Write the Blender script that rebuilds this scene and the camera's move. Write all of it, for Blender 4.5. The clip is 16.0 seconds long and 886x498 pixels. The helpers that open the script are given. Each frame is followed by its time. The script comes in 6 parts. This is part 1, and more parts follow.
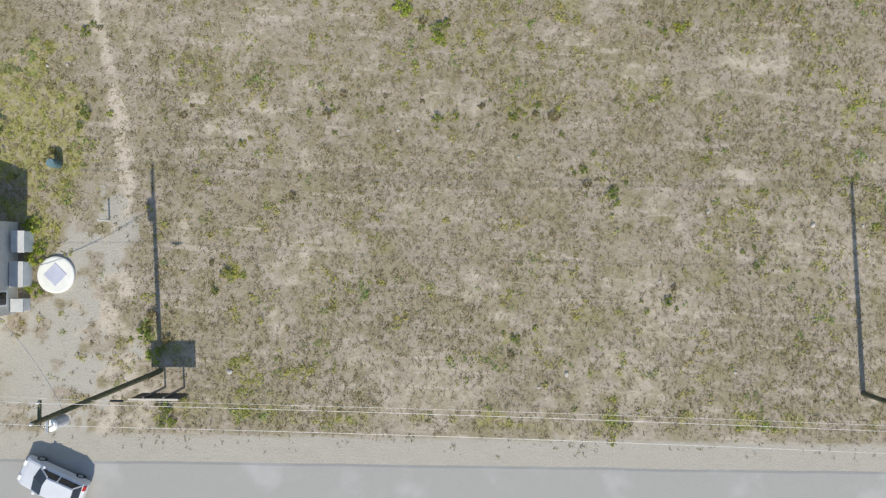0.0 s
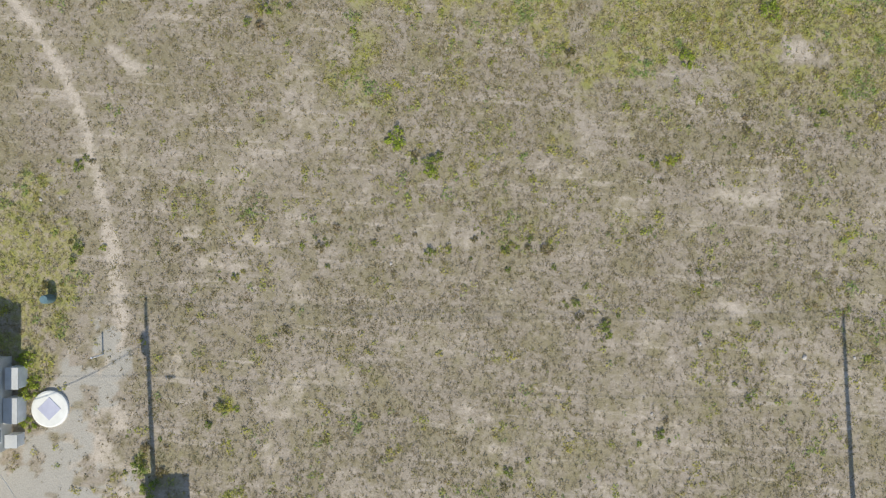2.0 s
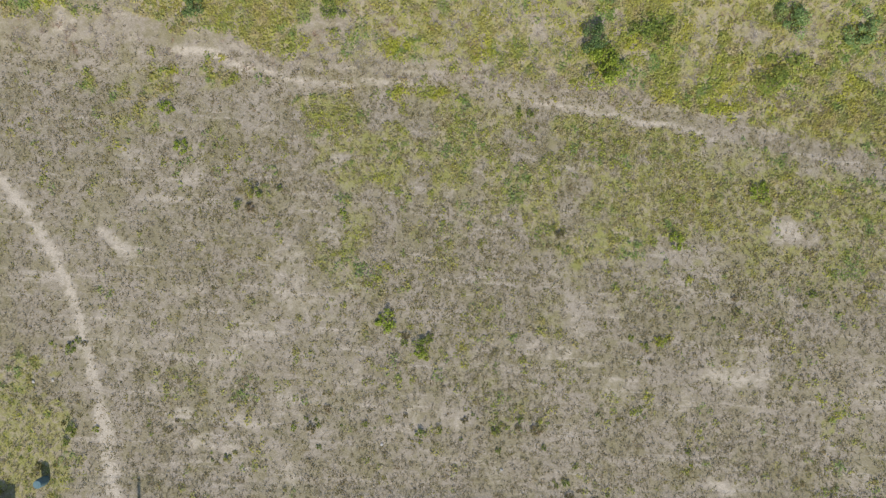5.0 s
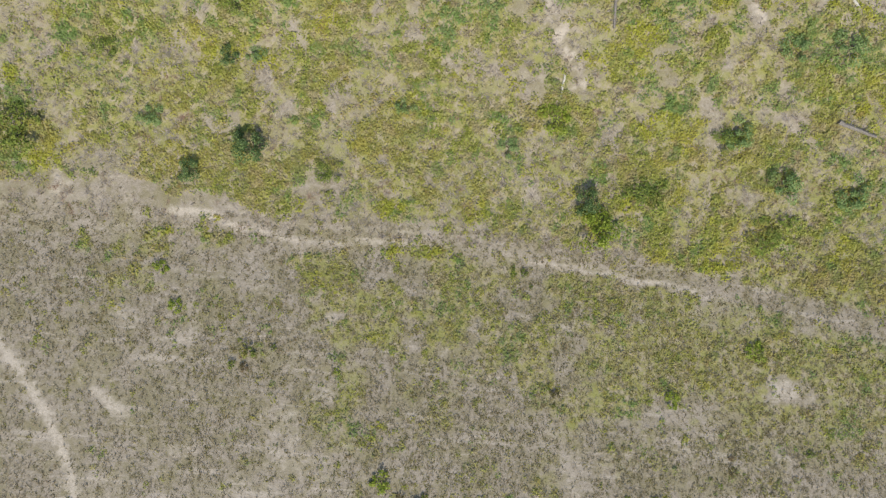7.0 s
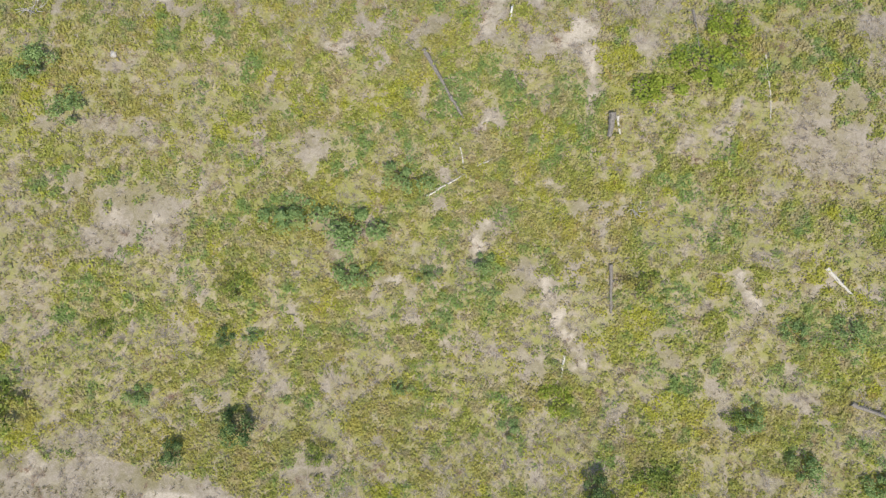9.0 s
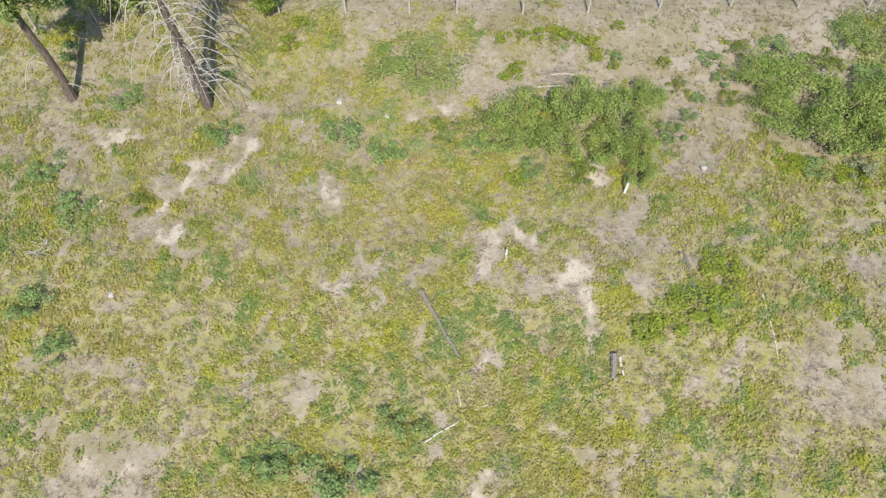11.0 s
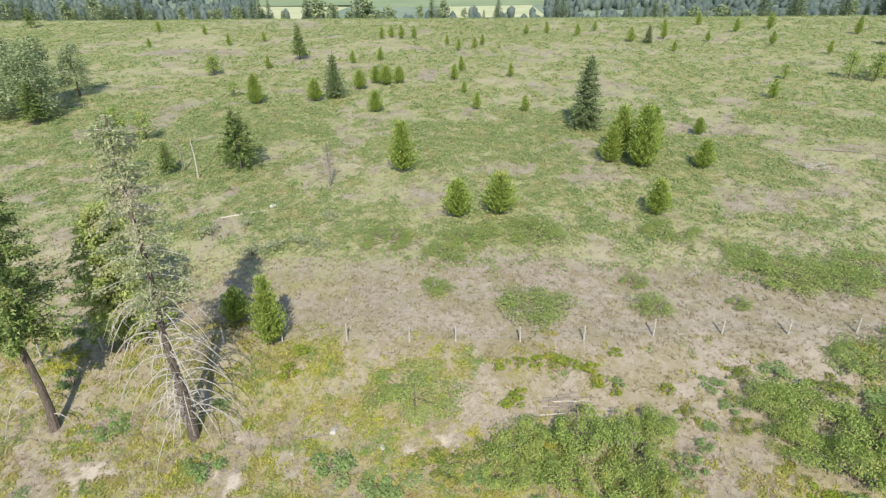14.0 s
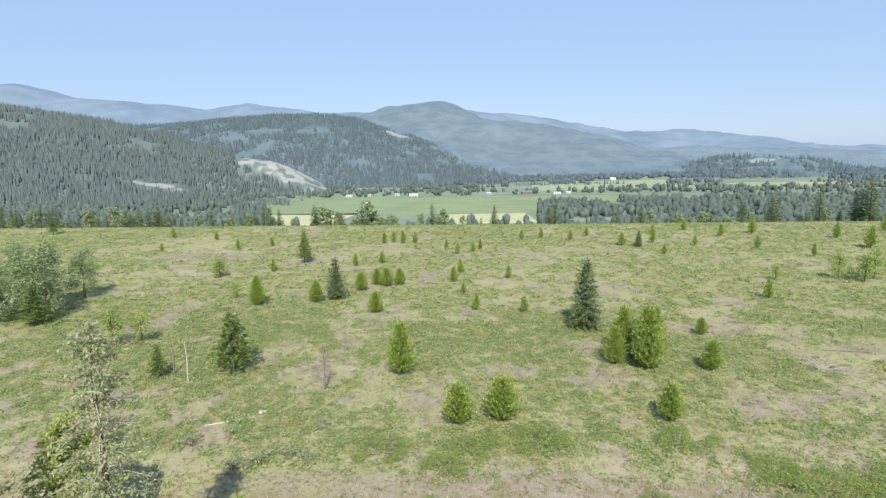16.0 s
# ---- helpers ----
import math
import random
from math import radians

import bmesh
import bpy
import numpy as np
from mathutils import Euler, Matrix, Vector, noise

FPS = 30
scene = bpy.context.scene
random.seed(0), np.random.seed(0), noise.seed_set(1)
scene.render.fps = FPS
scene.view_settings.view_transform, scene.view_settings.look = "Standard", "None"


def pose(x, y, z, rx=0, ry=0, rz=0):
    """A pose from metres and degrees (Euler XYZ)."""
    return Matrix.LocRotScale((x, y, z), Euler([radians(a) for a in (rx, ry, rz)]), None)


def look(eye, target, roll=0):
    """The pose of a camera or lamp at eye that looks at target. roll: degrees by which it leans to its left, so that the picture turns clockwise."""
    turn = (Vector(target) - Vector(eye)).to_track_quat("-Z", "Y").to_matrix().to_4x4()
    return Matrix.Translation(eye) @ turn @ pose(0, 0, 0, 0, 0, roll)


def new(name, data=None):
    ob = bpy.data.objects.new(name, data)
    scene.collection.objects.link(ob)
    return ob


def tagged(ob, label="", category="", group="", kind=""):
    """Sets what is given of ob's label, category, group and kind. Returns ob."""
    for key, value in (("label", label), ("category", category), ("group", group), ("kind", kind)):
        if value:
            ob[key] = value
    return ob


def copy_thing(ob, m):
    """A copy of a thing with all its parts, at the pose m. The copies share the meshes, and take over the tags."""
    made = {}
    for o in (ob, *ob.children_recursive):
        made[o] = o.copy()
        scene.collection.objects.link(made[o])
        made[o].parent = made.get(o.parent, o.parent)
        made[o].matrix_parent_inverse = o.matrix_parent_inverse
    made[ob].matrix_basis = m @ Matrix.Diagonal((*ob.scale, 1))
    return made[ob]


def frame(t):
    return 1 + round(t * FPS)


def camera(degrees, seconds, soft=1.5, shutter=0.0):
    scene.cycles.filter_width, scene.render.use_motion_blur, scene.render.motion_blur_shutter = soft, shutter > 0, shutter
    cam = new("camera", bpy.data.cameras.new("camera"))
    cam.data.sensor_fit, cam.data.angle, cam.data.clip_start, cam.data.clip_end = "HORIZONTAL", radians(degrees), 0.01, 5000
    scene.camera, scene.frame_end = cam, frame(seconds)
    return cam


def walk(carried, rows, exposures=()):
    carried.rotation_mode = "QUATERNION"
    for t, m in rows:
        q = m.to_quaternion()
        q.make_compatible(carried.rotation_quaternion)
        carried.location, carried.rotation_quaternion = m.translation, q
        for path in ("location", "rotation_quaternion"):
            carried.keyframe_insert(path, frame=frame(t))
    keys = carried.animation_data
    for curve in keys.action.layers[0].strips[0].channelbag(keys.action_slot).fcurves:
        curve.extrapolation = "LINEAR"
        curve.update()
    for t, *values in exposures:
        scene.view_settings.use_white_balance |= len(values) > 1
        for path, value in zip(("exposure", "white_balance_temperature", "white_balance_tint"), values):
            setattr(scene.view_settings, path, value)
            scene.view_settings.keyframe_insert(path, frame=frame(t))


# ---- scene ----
cam = camera(73.3, 16.0, soft=1.3)
PATH = [
    (0, 0.622, 2.214, 38.954, 0.437, 0.091, 4.589),
    (0.5, 0.532, 4.546, 39.004, 0.35, 0.064, 4.554),
    (1, 0.482, 6.827, 39.019, 0.401, 0.073, 4.478),
    (1.5, 0.449, 9.0, 39.076, 0.404, 0.087, 4.475),
    (2, 0.389, 11.065, 39.114, 0.255, 0.07, 4.458),
    (2.5, 0.332, 13.014, 39.132, 0.155, 0.035, 4.413),
    (3, 0.287, 14.956, 39.181, 0.171, 0.04, 4.398),
    (3.5, 0.234, 16.956, 39.213, 0.16, 0.039, 4.366),
    (4, 0.177, 19.033, 39.231, 0.133, 0.029, 4.359),
    (6.3, -0.073, 29.686, 39.254, -1.413, 0.163, 4.276),
    (6.5, -0.104, 30.601, 39.248, -0.915, 0.151, 4.277),
    (7, -0.223, 32.841, 39.255, 1.166, 0.119, 4.251),
    (7.5, -0.295, 35.012, 39.275, 4.376, 0.176, 4.227),
    (8, -0.374, 37.071, 39.275, 8.265, 0.202, 4.188),
    (8.5, -0.465, 38.867, 39.263, 12.242, 0.203, 4.223),
    (9, -0.595, 40.262, 39.261, 16.453, 0.169, 4.145),
    (9.2, -0.613, 40.715, 39.271, 18.207, 0.18, 4.12),
    (11.3, -0.541, 44.393, 39.668, 36.216, 0.441, 4.033),
    (12, -0.509, 44.929, 39.723, 42.838, 0.5, 3.998),
    (12.5, -0.489, 45.197, 39.713, 47.711, 0.592, 3.972),
    (13, -0.429, 45.515, 39.682, 52.621, 0.692, 4.055),
    (13.5, -0.416, 45.834, 39.669, 57.468, 0.752, 4.074),
    (14, -0.464, 46.232, 39.705, 62.239, 0.783, 4.053),
    (14.5, -0.508, 46.592, 39.738, 67.097, 0.825, 4.05),
    (15, -0.509, 47.015, 39.725, 71.95, 0.868, 4.034),
    (15.5, -0.505, 47.488, 39.697, 76.746, 0.91, 4.01),
    (16, -0.494, 47.939, 39.653, 81.054, 0.937, 4.028),
]
EXPOSURES = [(0, 0.34), (1.5, 0.3), (3.5, 0.22), (6.3, 0.2), (9.2, 0.37), (11.3, 0.59), (16, 0.62)]
walk(cam, [(t, pose(x, y, z, rx, ry, rz)) for t, x, y, z, rx, ry, rz in PATH], EXPOSURES)

# ---- light ----
SUN_EL, SHADOW_X, SHADOW_Y = radians(43.0), -0.128, 0.992
world = bpy.data.worlds.new("sky")
scene.world = world
world.use_nodes = True
wn = world.node_tree.nodes
sky = wn.new("ShaderNodeTexSky")
sky.sky_type, sky.sun_disc, sky.sun_elevation = "NISHITA", False, SUN_EL
sky.sun_rotation = math.atan2(-SHADOW_X, -SHADOW_Y)
sky.air_density, sky.dust_density, sky.ozone_density = 1.0, 0.5, 2.2
wn["Background"].inputs["Strength"].default_value = 0.13
haze = wn.new("ShaderNodeMix")
haze.data_type = "RGBA"
haze.inputs[0].default_value = 0.78
haze.inputs[7].default_value = (1.95, 2.7, 4.2, 1.0)
world.node_tree.links.new(sky.outputs[0], haze.inputs[6])
world.node_tree.links.new(haze.outputs[2], wn["Background"].inputs["Color"])
sun_data = bpy.data.lights.new("sun", "SUN")
sun_data.energy, sun_data.angle, sun_data.color = 3.8, radians(0.53), (1.0, 0.93, 0.80)
sun = new("sun", sun_data)
sun.matrix_world = look((0, 0, 60), (SHADOW_X, SHADOW_Y, 60 - math.tan(SUN_EL)))


# ---- noise and ground plan ----
def hash01(i, j, seed):
    h = (i.astype(np.int64) * 374761393 + j.astype(np.int64) * 668265263 + seed * 974634777) & 0xFFFFFFFF
    h = ((h ^ (h >> 13)) * 1274126177) & 0xFFFFFFFF
    return ((h ^ (h >> 16)) & 0xFFFFFF) / float(0xFFFFFF)


def vnoise(x, y, size, seed=0):
    """Smooth noise from 0 to 1 with features of that size in metres."""
    u, v = np.asarray(x, float) / size, np.asarray(y, float) / size
    i, j = np.floor(u), np.floor(v)
    fu, fv = u - i, v - j
    fu, fv = fu * fu * (3 - 2 * fu), fv * fv * (3 - 2 * fv)
    a, b = hash01(i, j, seed), hash01(i + 1, j, seed)
    c, d = hash01(i, j + 1, seed), hash01(i + 1, j + 1, seed)
    return (a * (1 - fu) + b * fu) * (1 - fv) + (c * (1 - fu) + d * fu) * fv


def fbm(x, y, size, seed=0, octaves=4):
    total, amp, out = 0.0, 1.0, 0.0
    for k in range(octaves):
        out = out + amp * vnoise(x, y, size / 2 ** k, seed + 17 * k)
        total, amp = total + amp, amp * 0.55
    return out / total


def ramp(v, a, b):
    k = np.clip((v - a) / (b - a), 0, 1)
    return k * k * (3 - 2 * k)


# terrace profile along y: field, bank, upper terrace, drop to the valley
PROFILE_Y = [-4000, 33, 36, 40, 44, 48, 51, 58, 62, 70, 75, 82, 95, 120, 262, 290, 340, 420, 5000]
PROFILE_Z = [0, 0, 0.5, 1.4, 2.7, 4.5, 5.6, 8.0, 9.4, 10.6, 11.5, 13.5, 14.5, 14.8, 14.6, 11.0, -12, -40, -40]


def height(x, y):
    x, y = np.asarray(x, float), np.asarray(y, float)
    z = (np.interp(y, PROFILE_Y, PROFILE_Z) * 2 + np.interp(y - 1.2, PROFILE_Y, PROFILE_Z) + np.interp(y + 1.2, PROFILE_Y, PROFILE_Z)) / 4
    z = z - 0.1 * np.clip(-20 - x, 0, 15) * np.clip((y - 50) / 20, 0, 1) * np.clip((95 - y) / 15, 0, 1)
    bank = ramp(y, 34, 40) * (1 - ramp(y, 84, 92))
    z = z + 0.5 * bank * (fbm(x, y, 5.0, 3) - 0.5)
    far = ramp(y, 90, 110) * (1 - ramp(y, 255, 275))
    return z + far * 1.0 * (fbm(x, y, 30, 5) - 0.5) + 0.12 * (1 - bank) * (1 - far) * (fbm(x, y, 3, 8) - 0.5) * ramp(y, -7, -3)


def ground_z(x, y):
    return float(height(x, y))


def blobs(x, y, spots, seed, rough=0.6):
    """Soft uneven patches: spots of (x, y, radius along x, radius along y)."""
    wx = x + rough * (3.2 * (fbm(x, y, 2.2, seed) - 0.5) + 3.0 * (fbm(x, y, 5.0, seed + 21) - 0.5))
    wy = y + rough * (3.2 * (fbm(x, y, 2.2, seed + 50) - 0.5) + 3.0 * (fbm(x, y, 5.0, seed + 71) - 0.5))
    out = np.zeros(np.shape(x))
    for cx, cy, rx, ry in spots:
        d = np.sqrt(((wx - cx) / rx) ** 2 + ((wy - cy) / ry) ** 2)
        out = np.maximum(out, 1 - ramp(d, 0.35, 1.3))
    return out * (0.25 + 0.75 * ramp(fbm(x, y, 1.0, seed + 5, 4), 0.38, 0.58))


def along(x, y, line, wobble=0.5, seed=40):
    """Distance to a polyline, with an uneven edge."""
    x = x + wobble * (fbm(x, y, 1.6, seed) - 0.5)
    y = y + wobble * (fbm(x, y, 1.6, seed + 9) - 0.5)
    out = np.full(np.shape(x), 1e9)
    for (ax, ay), (bx, by) in zip(line, line[1:]):
        k = np.clip(((x - ax) * (bx - ax) + (y - ay) * (by - ay)) / ((bx - ax) ** 2 + (by - ay) ** 2), 0, 1)
        out = np.minimum(out, np.hypot(x - ax - k * (bx - ax), y - ay - k * (by - ay)))
    return out


TRACK = [(-60, 34.4), (-29.6, 34.4), (-18.4, 34.7), (-15.4, 34.7), (-13.5, 34.1), (-10.9, 33.6), (-7.1, 33.6), (-2.7, 33.8), (2.5, 33.6), (6.2, 33.3), (9.6, 32.9), (13.3, 32.4), (16.6, 31.9), (20.3, 31.3), (28.7, 29.9), (60, 25)]
RUT = [(-15.4, 35.6), (-11, 34.7), (-6, 34.5), (-1, 34.6), (4, 34.2)]
TRAIL = [(-20.6, 2), (-20.5, 5.1), (-21.1, 8), (-21.7, 11), (-22.6, 13.6), (-23.6, 16.9), (-25.2, 20.4), (-27.4, 23.6), (-29.8, 26), (-36, 31)]
WHEEL_MARKS = [[(-23.2, 23.2), (-20.4, 21.1), (-18.4, 19), (-17.8, 16.1), (-18.3, 12.7)], [(-17, 10.9), (-13.7, 11.7), (-11, 10.3), (-9, 8.2), (-8.4, 5.6), (-9.3, 3.3)],
               [(-15.4, 9.2), (-12.7, 8.7), (-11.1, 6.5), (-10.9, 4.3)]]
FENCE_PATH = [(-60, 82), (-14.2, 85.3), (-2, 89.2), (9, 87.8), (19.5, 87), (29.8, 84.3), (60, 81)]
BARE_FIELD = [(3.5, 0.3, 4.2, 0.6), (5, -1.8, 2.2, 0.8), (25.2, 15.6, 1.6, 1.0), (20, 15.8, 4, 1.2), (-10.8, 22.1, 1.2, 1.2), (-2.2, 26.6, 1.0, 1.0),
              (0.5, 26.5, 1.2, 1.4), (23.3, 26, 2.6, 0.9), (-16, 1, 1.6, 3), (-9.5, -3, 1.3, 2.4), (-8.8, 1.4, 1.5, 1),
              (17, 5.5, 1.8, 1), (-17.0, -7.9, 1.7, 0.9), (8, 17, 2.5, 1.0), (20, 9, 2.4, 0.9), (-6, 15, 2.5, 1.2), (-21.5, -7.1, 3.0, 1.5), (-22.8, -2.5, 2.2, 2.0)]
BARE_BANK = [(-19.6, 50.1, 2.6, 1.4), (0.9, 51.4, 1.2, 0.9), (-3.5, 48.6, 1, 0.9), (5.3, 48.0, 0.7, 1.3), (6.4, 45.6, 0.7, 1.4), (7.7, 44.5, 1.6, 0.8),
             (16.7, 49.6, 0.9, 1.3), (0.7, 58, 1.3, 1), (5.8, 62.3, 1.4, 1.4), (6.5, 60, 0.5, 1.3), (15.6, 59.2, 0.8, 1.3), (-8.7, 61.2, 1, 1.3), (0.6, 64.3, 1.1, 2.4),
             (4.2, 54.1, 0.8, 0.7), (12, 57.4, 0.8, 0.8), (21.7, 49.9, 1.5, 1.2), (-4.4, 61.7, 0.8, 0.6), (-15.8, 69.8, 0.9, 1.9), (-23, 36.3, 6, 0.9), (-20.4, 66.4, 0.7, 2.0), (-16.6, 72.6, 2.2, 0.7)]
BARE_CREST = [(-18.8, 68, 1.1, 2.2), (3.5, 64.6, 0.8, 1.0), (-18.4, 63.4, 0.8, 1.4), (6.9, 70.3, 1.3, 1.6), (-24.6, 70.6, 2.0, 1.0), (-27.3, 68.9, 1.2, 1.6),
              (-9.3, 67, 0.8, 1.0), (6.5, 77.0, 3.0, 1.2), (-5.1, 72.8, 2, 0.6), (-2.2, 75, 0.8, 2.6), (-20.7, 116, 4, 4), (27.8, 105.7, 4, 3.2), (2, 114, 4, 2.4), (-8, 105, 2, 3)]
GULLIES = [[(-18.4, 68.7), (-19.1, 67.3), (-19.9, 65.5), (-20.7, 64.7)],
           [(-15.4, 70.9), (-15.6, 69.0), (-16.8, 68.1)],
           [(-18.4, 64.3), (-18.5, 62.7)],
           [(1.8, 66.3), (1.0, 65.3), (0.1, 62.6)],
           [(4.7, 62.0), (5.7, 63.3), (6.1, 61.8), (6.4, 60.4)],
           [(-24.4, 71.1), (-27.0, 71.7), (-24.8, 69.8)],
           [(-28.2, 69.9), (-28.7, 68.6)],
           [(-10.1, 68.6), (-9.3, 66.6)],
           [(5.0, 48.6), (5.6, 46.8), (6.3, 45.9), (7.5, 44.4)],
           [(16.0, 49.9), (17.0, 48.4)],
           [(0.6, 51.5), (0.4, 49.8)]]
DRY_SPOTS = [(21.5, 58.5, 3.8, 3.6), (13.2, 70.8, 2.4, 4.4), (10.7, 83.4, 7, 1.6), (-2, 82.7, 7, 2.4), (18, 83.8, 7, 1.6), (0, 91.3, 6.5, 1.8), (8, 91, 6, 2.0), (-20, 50, 4, 2.2), (26, 64, 5, 3),
             (-6, 62.5, 3, 0.8), (8.5, 66.5, 2.2, 2.2)]
GREEN_FIELD = [(16.5, 27, 6.5, 2.2), (23.5, 26.2, 5.5, 2.6), (10, 30, 4, 1.4), (14.5, 29, 2.4, 1.6), (22.4, 27.8, 3, 1.6), (15.1, 24.8, 1.4, 0.9), (-27, 8.0, 4.5, 2.6), (-27, 11.5, 4.5, 3.4), (-26.5, 3.5, 3, 3), (-13.5, -0.4, 1.2, 1.4),
               (-18.2, -4.2, 0.9, 1.5), (5.7, -3, 1, 1), (-25.5, 3, 2, 2.6), (27, 13, 2.2, 1.6), (7.1, 11.8, 1.3, 0.6), (-17, -9.6, 1.6, 0.8)]
GREEN_CREST = [(-3.3, 92.8, 2.6, 1.4), (30.8, 102, 7, 4), (2.5, 98.9, 9, 3.0), (17, 106, 9, 3.4), (-11.2, 101, 5, 4), (25.2, 81.2, 3.2, 2.2), (27, 92, 8, 3),
               (-4.2, 87.8, 1.3, 1.0), (38, 97, 6, 5), (-18, 94, 7, 2), (-15.8, 119, 5, 3), (12.5, 118, 9, 4), (24, 96, 4, 2), (35, 87, 4, 4)]


def mats(x, y):
    """Where low shrubs grow in mats on the terrace."""
    near = ramp(0.45 * fbm(x, y * 0.8, 6.5, 111) + 0.3 * fbm(x, y, 2.6, 113) + 0.25 * fbm(x, y, 22, 117), 0.405, 0.5) * ramp(y, 90, 97)
    near = np.maximum(near, blobs(x, y, GREEN_CREST, 77, 0.8) * 1.4 * ramp(y, 76, 80))
    path = ramp(along(x, y, FENCE_PATH, 0.8), 0.6, 1.4)
    return np.clip(near, 0, 1) * path * (1 - ramp(blobs(x, y, BARE_CREST, 93, 0.9), 0.15, 0.5))


def plan(x, y):
    """How green, how bare and how gravelly the ground is at each point."""
    x, y = np.asarray(x, float), np.asarray(y, float)
    toe = np.interp(x, [p[0] for p in TRACK], [p[1] for p in TRACK])
    n1, n2 = fbm(x, y, 7, 11), fbm(x, y, 2.0, 23, 3)
    n3 = fbm(x, y, 16, 61)
    bank = ramp(y, toe + 0.5, toe + 2.2) * (1 - ramp(y, 68, 75))
    crest = ramp(y, 68, 75)
    up = ramp(y, 88, 100)
    lower = (1 - ramp(y, toe - 0.5, toe + 1))
    green = lower * (0.10 + 0.30 * ramp(n1, 0.5, 0.75)) + bank * (0.76 + 0.55 * (n2 - 0.5) + 0.6 * (n1 - 0.5) + 0.003 * np.clip(x, -25, 18))
    green = green + crest * (1 - up) * (0.40 + 0.15 * (1 - ramp(x, -13, -5)) + 0.9 * (n1 - 0.45)) + up * (0.56 + 1.1 * (n2 - 0.5) + 0.7 * (n3 - 0.5))
    green = green + lower * 0.75 * ramp(y, 17, 29) * ramp(n2 + 0.012 * x, 0.32, 0.72)
    green = np.maximum(green, np.minimum(0.9, 1.2 * blobs(x, y, GREEN_FIELD, 71)) * (0.55 + 0.45 * ramp(fbm(x, y, 1.1, 72, 3), 0.35, 0.6) + 0.3 * (x < -22)))
    green = np.maximum(green, 0.95 * mats(x, y))
    bare = np.maximum(blobs(x, y, BARE_FIELD, 81) * 0.8, np.maximum(0.85 * blobs(x, y, BARE_BANK, 87, 1.1), blobs(x, y, BARE_CREST, 93, 0.9) * (1.1 - 0.6 * ramp(y, 73, 77))) * 0.85)
    gully = np.minimum.reduce([along(x, y, line, 1.3, 44) for line in GULLIES])
    bare = np.maximum(bare, (1 - ramp(gully, 0.15, 0.75)) * (0.6 + 0.4 * ramp(fbm(x, y, 0.9, 46, 3), 0.4, 0.6)))
    bare = np.maximum(bare, lower * 0.62 * ramp(fbm(x, y, 2.4, 31), 0.47, 0.66) * ramp(n3 + 0.5 * n1, 0.55, 0.95))
    bare = np.maximum(bare, bank * 0.5 * ramp(fbm(x, y, 1.6, 37), 0.58, 0.74))
    bare = np.maximum(bare, ramp(y, 71, 76) * (1 - ramp(y, 88, 94)) * (0.24 + 0.2 * ramp(x, -15, -4)) * ramp(fbm(x, y, 4, 38), 0.28, 0.55))
    dry = np.minimum(1, 1.5 * blobs(x, y, DRY_SPOTS, 57, 1.0)) * (0.55 + 0.45 * ramp(n2, 0.4, 0.6))
    green, bare = green * (1 - 0.85 * dry), np.maximum(bare, 0.42 * dry)
    trail = (1 - ramp(along(x, y, TRAIL), 0.2, 0.62 + 0.5 * (1 - ramp(y, 9, 14)))) * (0.75 + 0.25 * ramp(n2, 0.4, 0.6))
    verge = (1 - ramp(along(x, y, TRAIL, 1.5), 0.8, 3.0)) * 0.45
    track = 1 - ramp(along(x, y, TRACK, 0.9), 0.08, 0.48)
    track = track * np.interp(x, [-60, -19, -18, -13, -11, -4, -2, 4, 6, 16, 18, 30, 60], [0.5, 0.5, 1, 1, 0.9, 0.75, 0.4, 0.4, 0.8, 0.95, 0.35, 0.25, 0.25])
    track = np.maximum(track, (1 - ramp(along(x, y, RUT, 0.7), 0.08, 0.5)) * 0.6)
    track = np.maximum(track, 0.48 * ramp(y, 34.6, 35.2) * (1 - ramp(y, 35.8, 36.8)) * (1 - ramp(x, -19, -14)) * ramp(fbm(x, y, 1.8, 34), 0.3, 0.5))
    tverge = (1 - ramp(along(x, y, TRACK, 1.6), 0.3, 1.2)) * 0.32
    marks = np.maximum.reduce([1 - ramp(along(x, y, line, 0.9), 0.2, 0.9) for line in WHEEL_MARKS]) * (0.5 + 0.3 * ramp(n2, 0.4, 0.6))
    fpath = (1 - ramp(along(x, y, FENCE_PATH, 0.8), 0.2, 0.7)) * (0.3 + 0.25 * ramp(n1, 0.4, 0.6))
    shoulder = 1 - ramp(y - 0.066 * x, -10.2, -9.3)
    yard = np.minimum(1, 1.9 * blobs(x, y, [(-25.5, -9.2, 8.5, 4.4), (-21.6, -2.5, 2.8, 8), (-23, -6.5, 5.2, 4.4)], 97, 0.8))
    bare = np.maximum.reduce([bare, marks, trail, verge, track, tverge, fpath, yard * 0.9, shoulder * 0.7])
    gravel = np.maximum.reduce([1.6 * blobs(x, y, [(-20.5, 2.2, 1.6, 3.1)], 101, 0.4), yard * ramp(fbm(x, y, 5, 43) - 0.02 * (x + 22), 0.36, 0.56), shoulder * 0.8])
    strip = y - 0.066 * x
    green = np.maximum(green, 0.7 * ramp(strip, -9.6, -9.0) * (1 - ramp(strip, -8.3, -7.2)) * ramp(fbm(x, y, 2.0, 55), 0.35, 0.6) * ramp(x, -18, -16))
    green = np.maximum(green, 0.9 * (1 - ramp(x, -24, -22.6)) * ramp(x, -33, -31) * ramp(y, 4.5, 6) * (1 - ramp(y, 10, 12.5)))
    green = np.maximum(green, ramp(y, 280, 320) * 0.9)
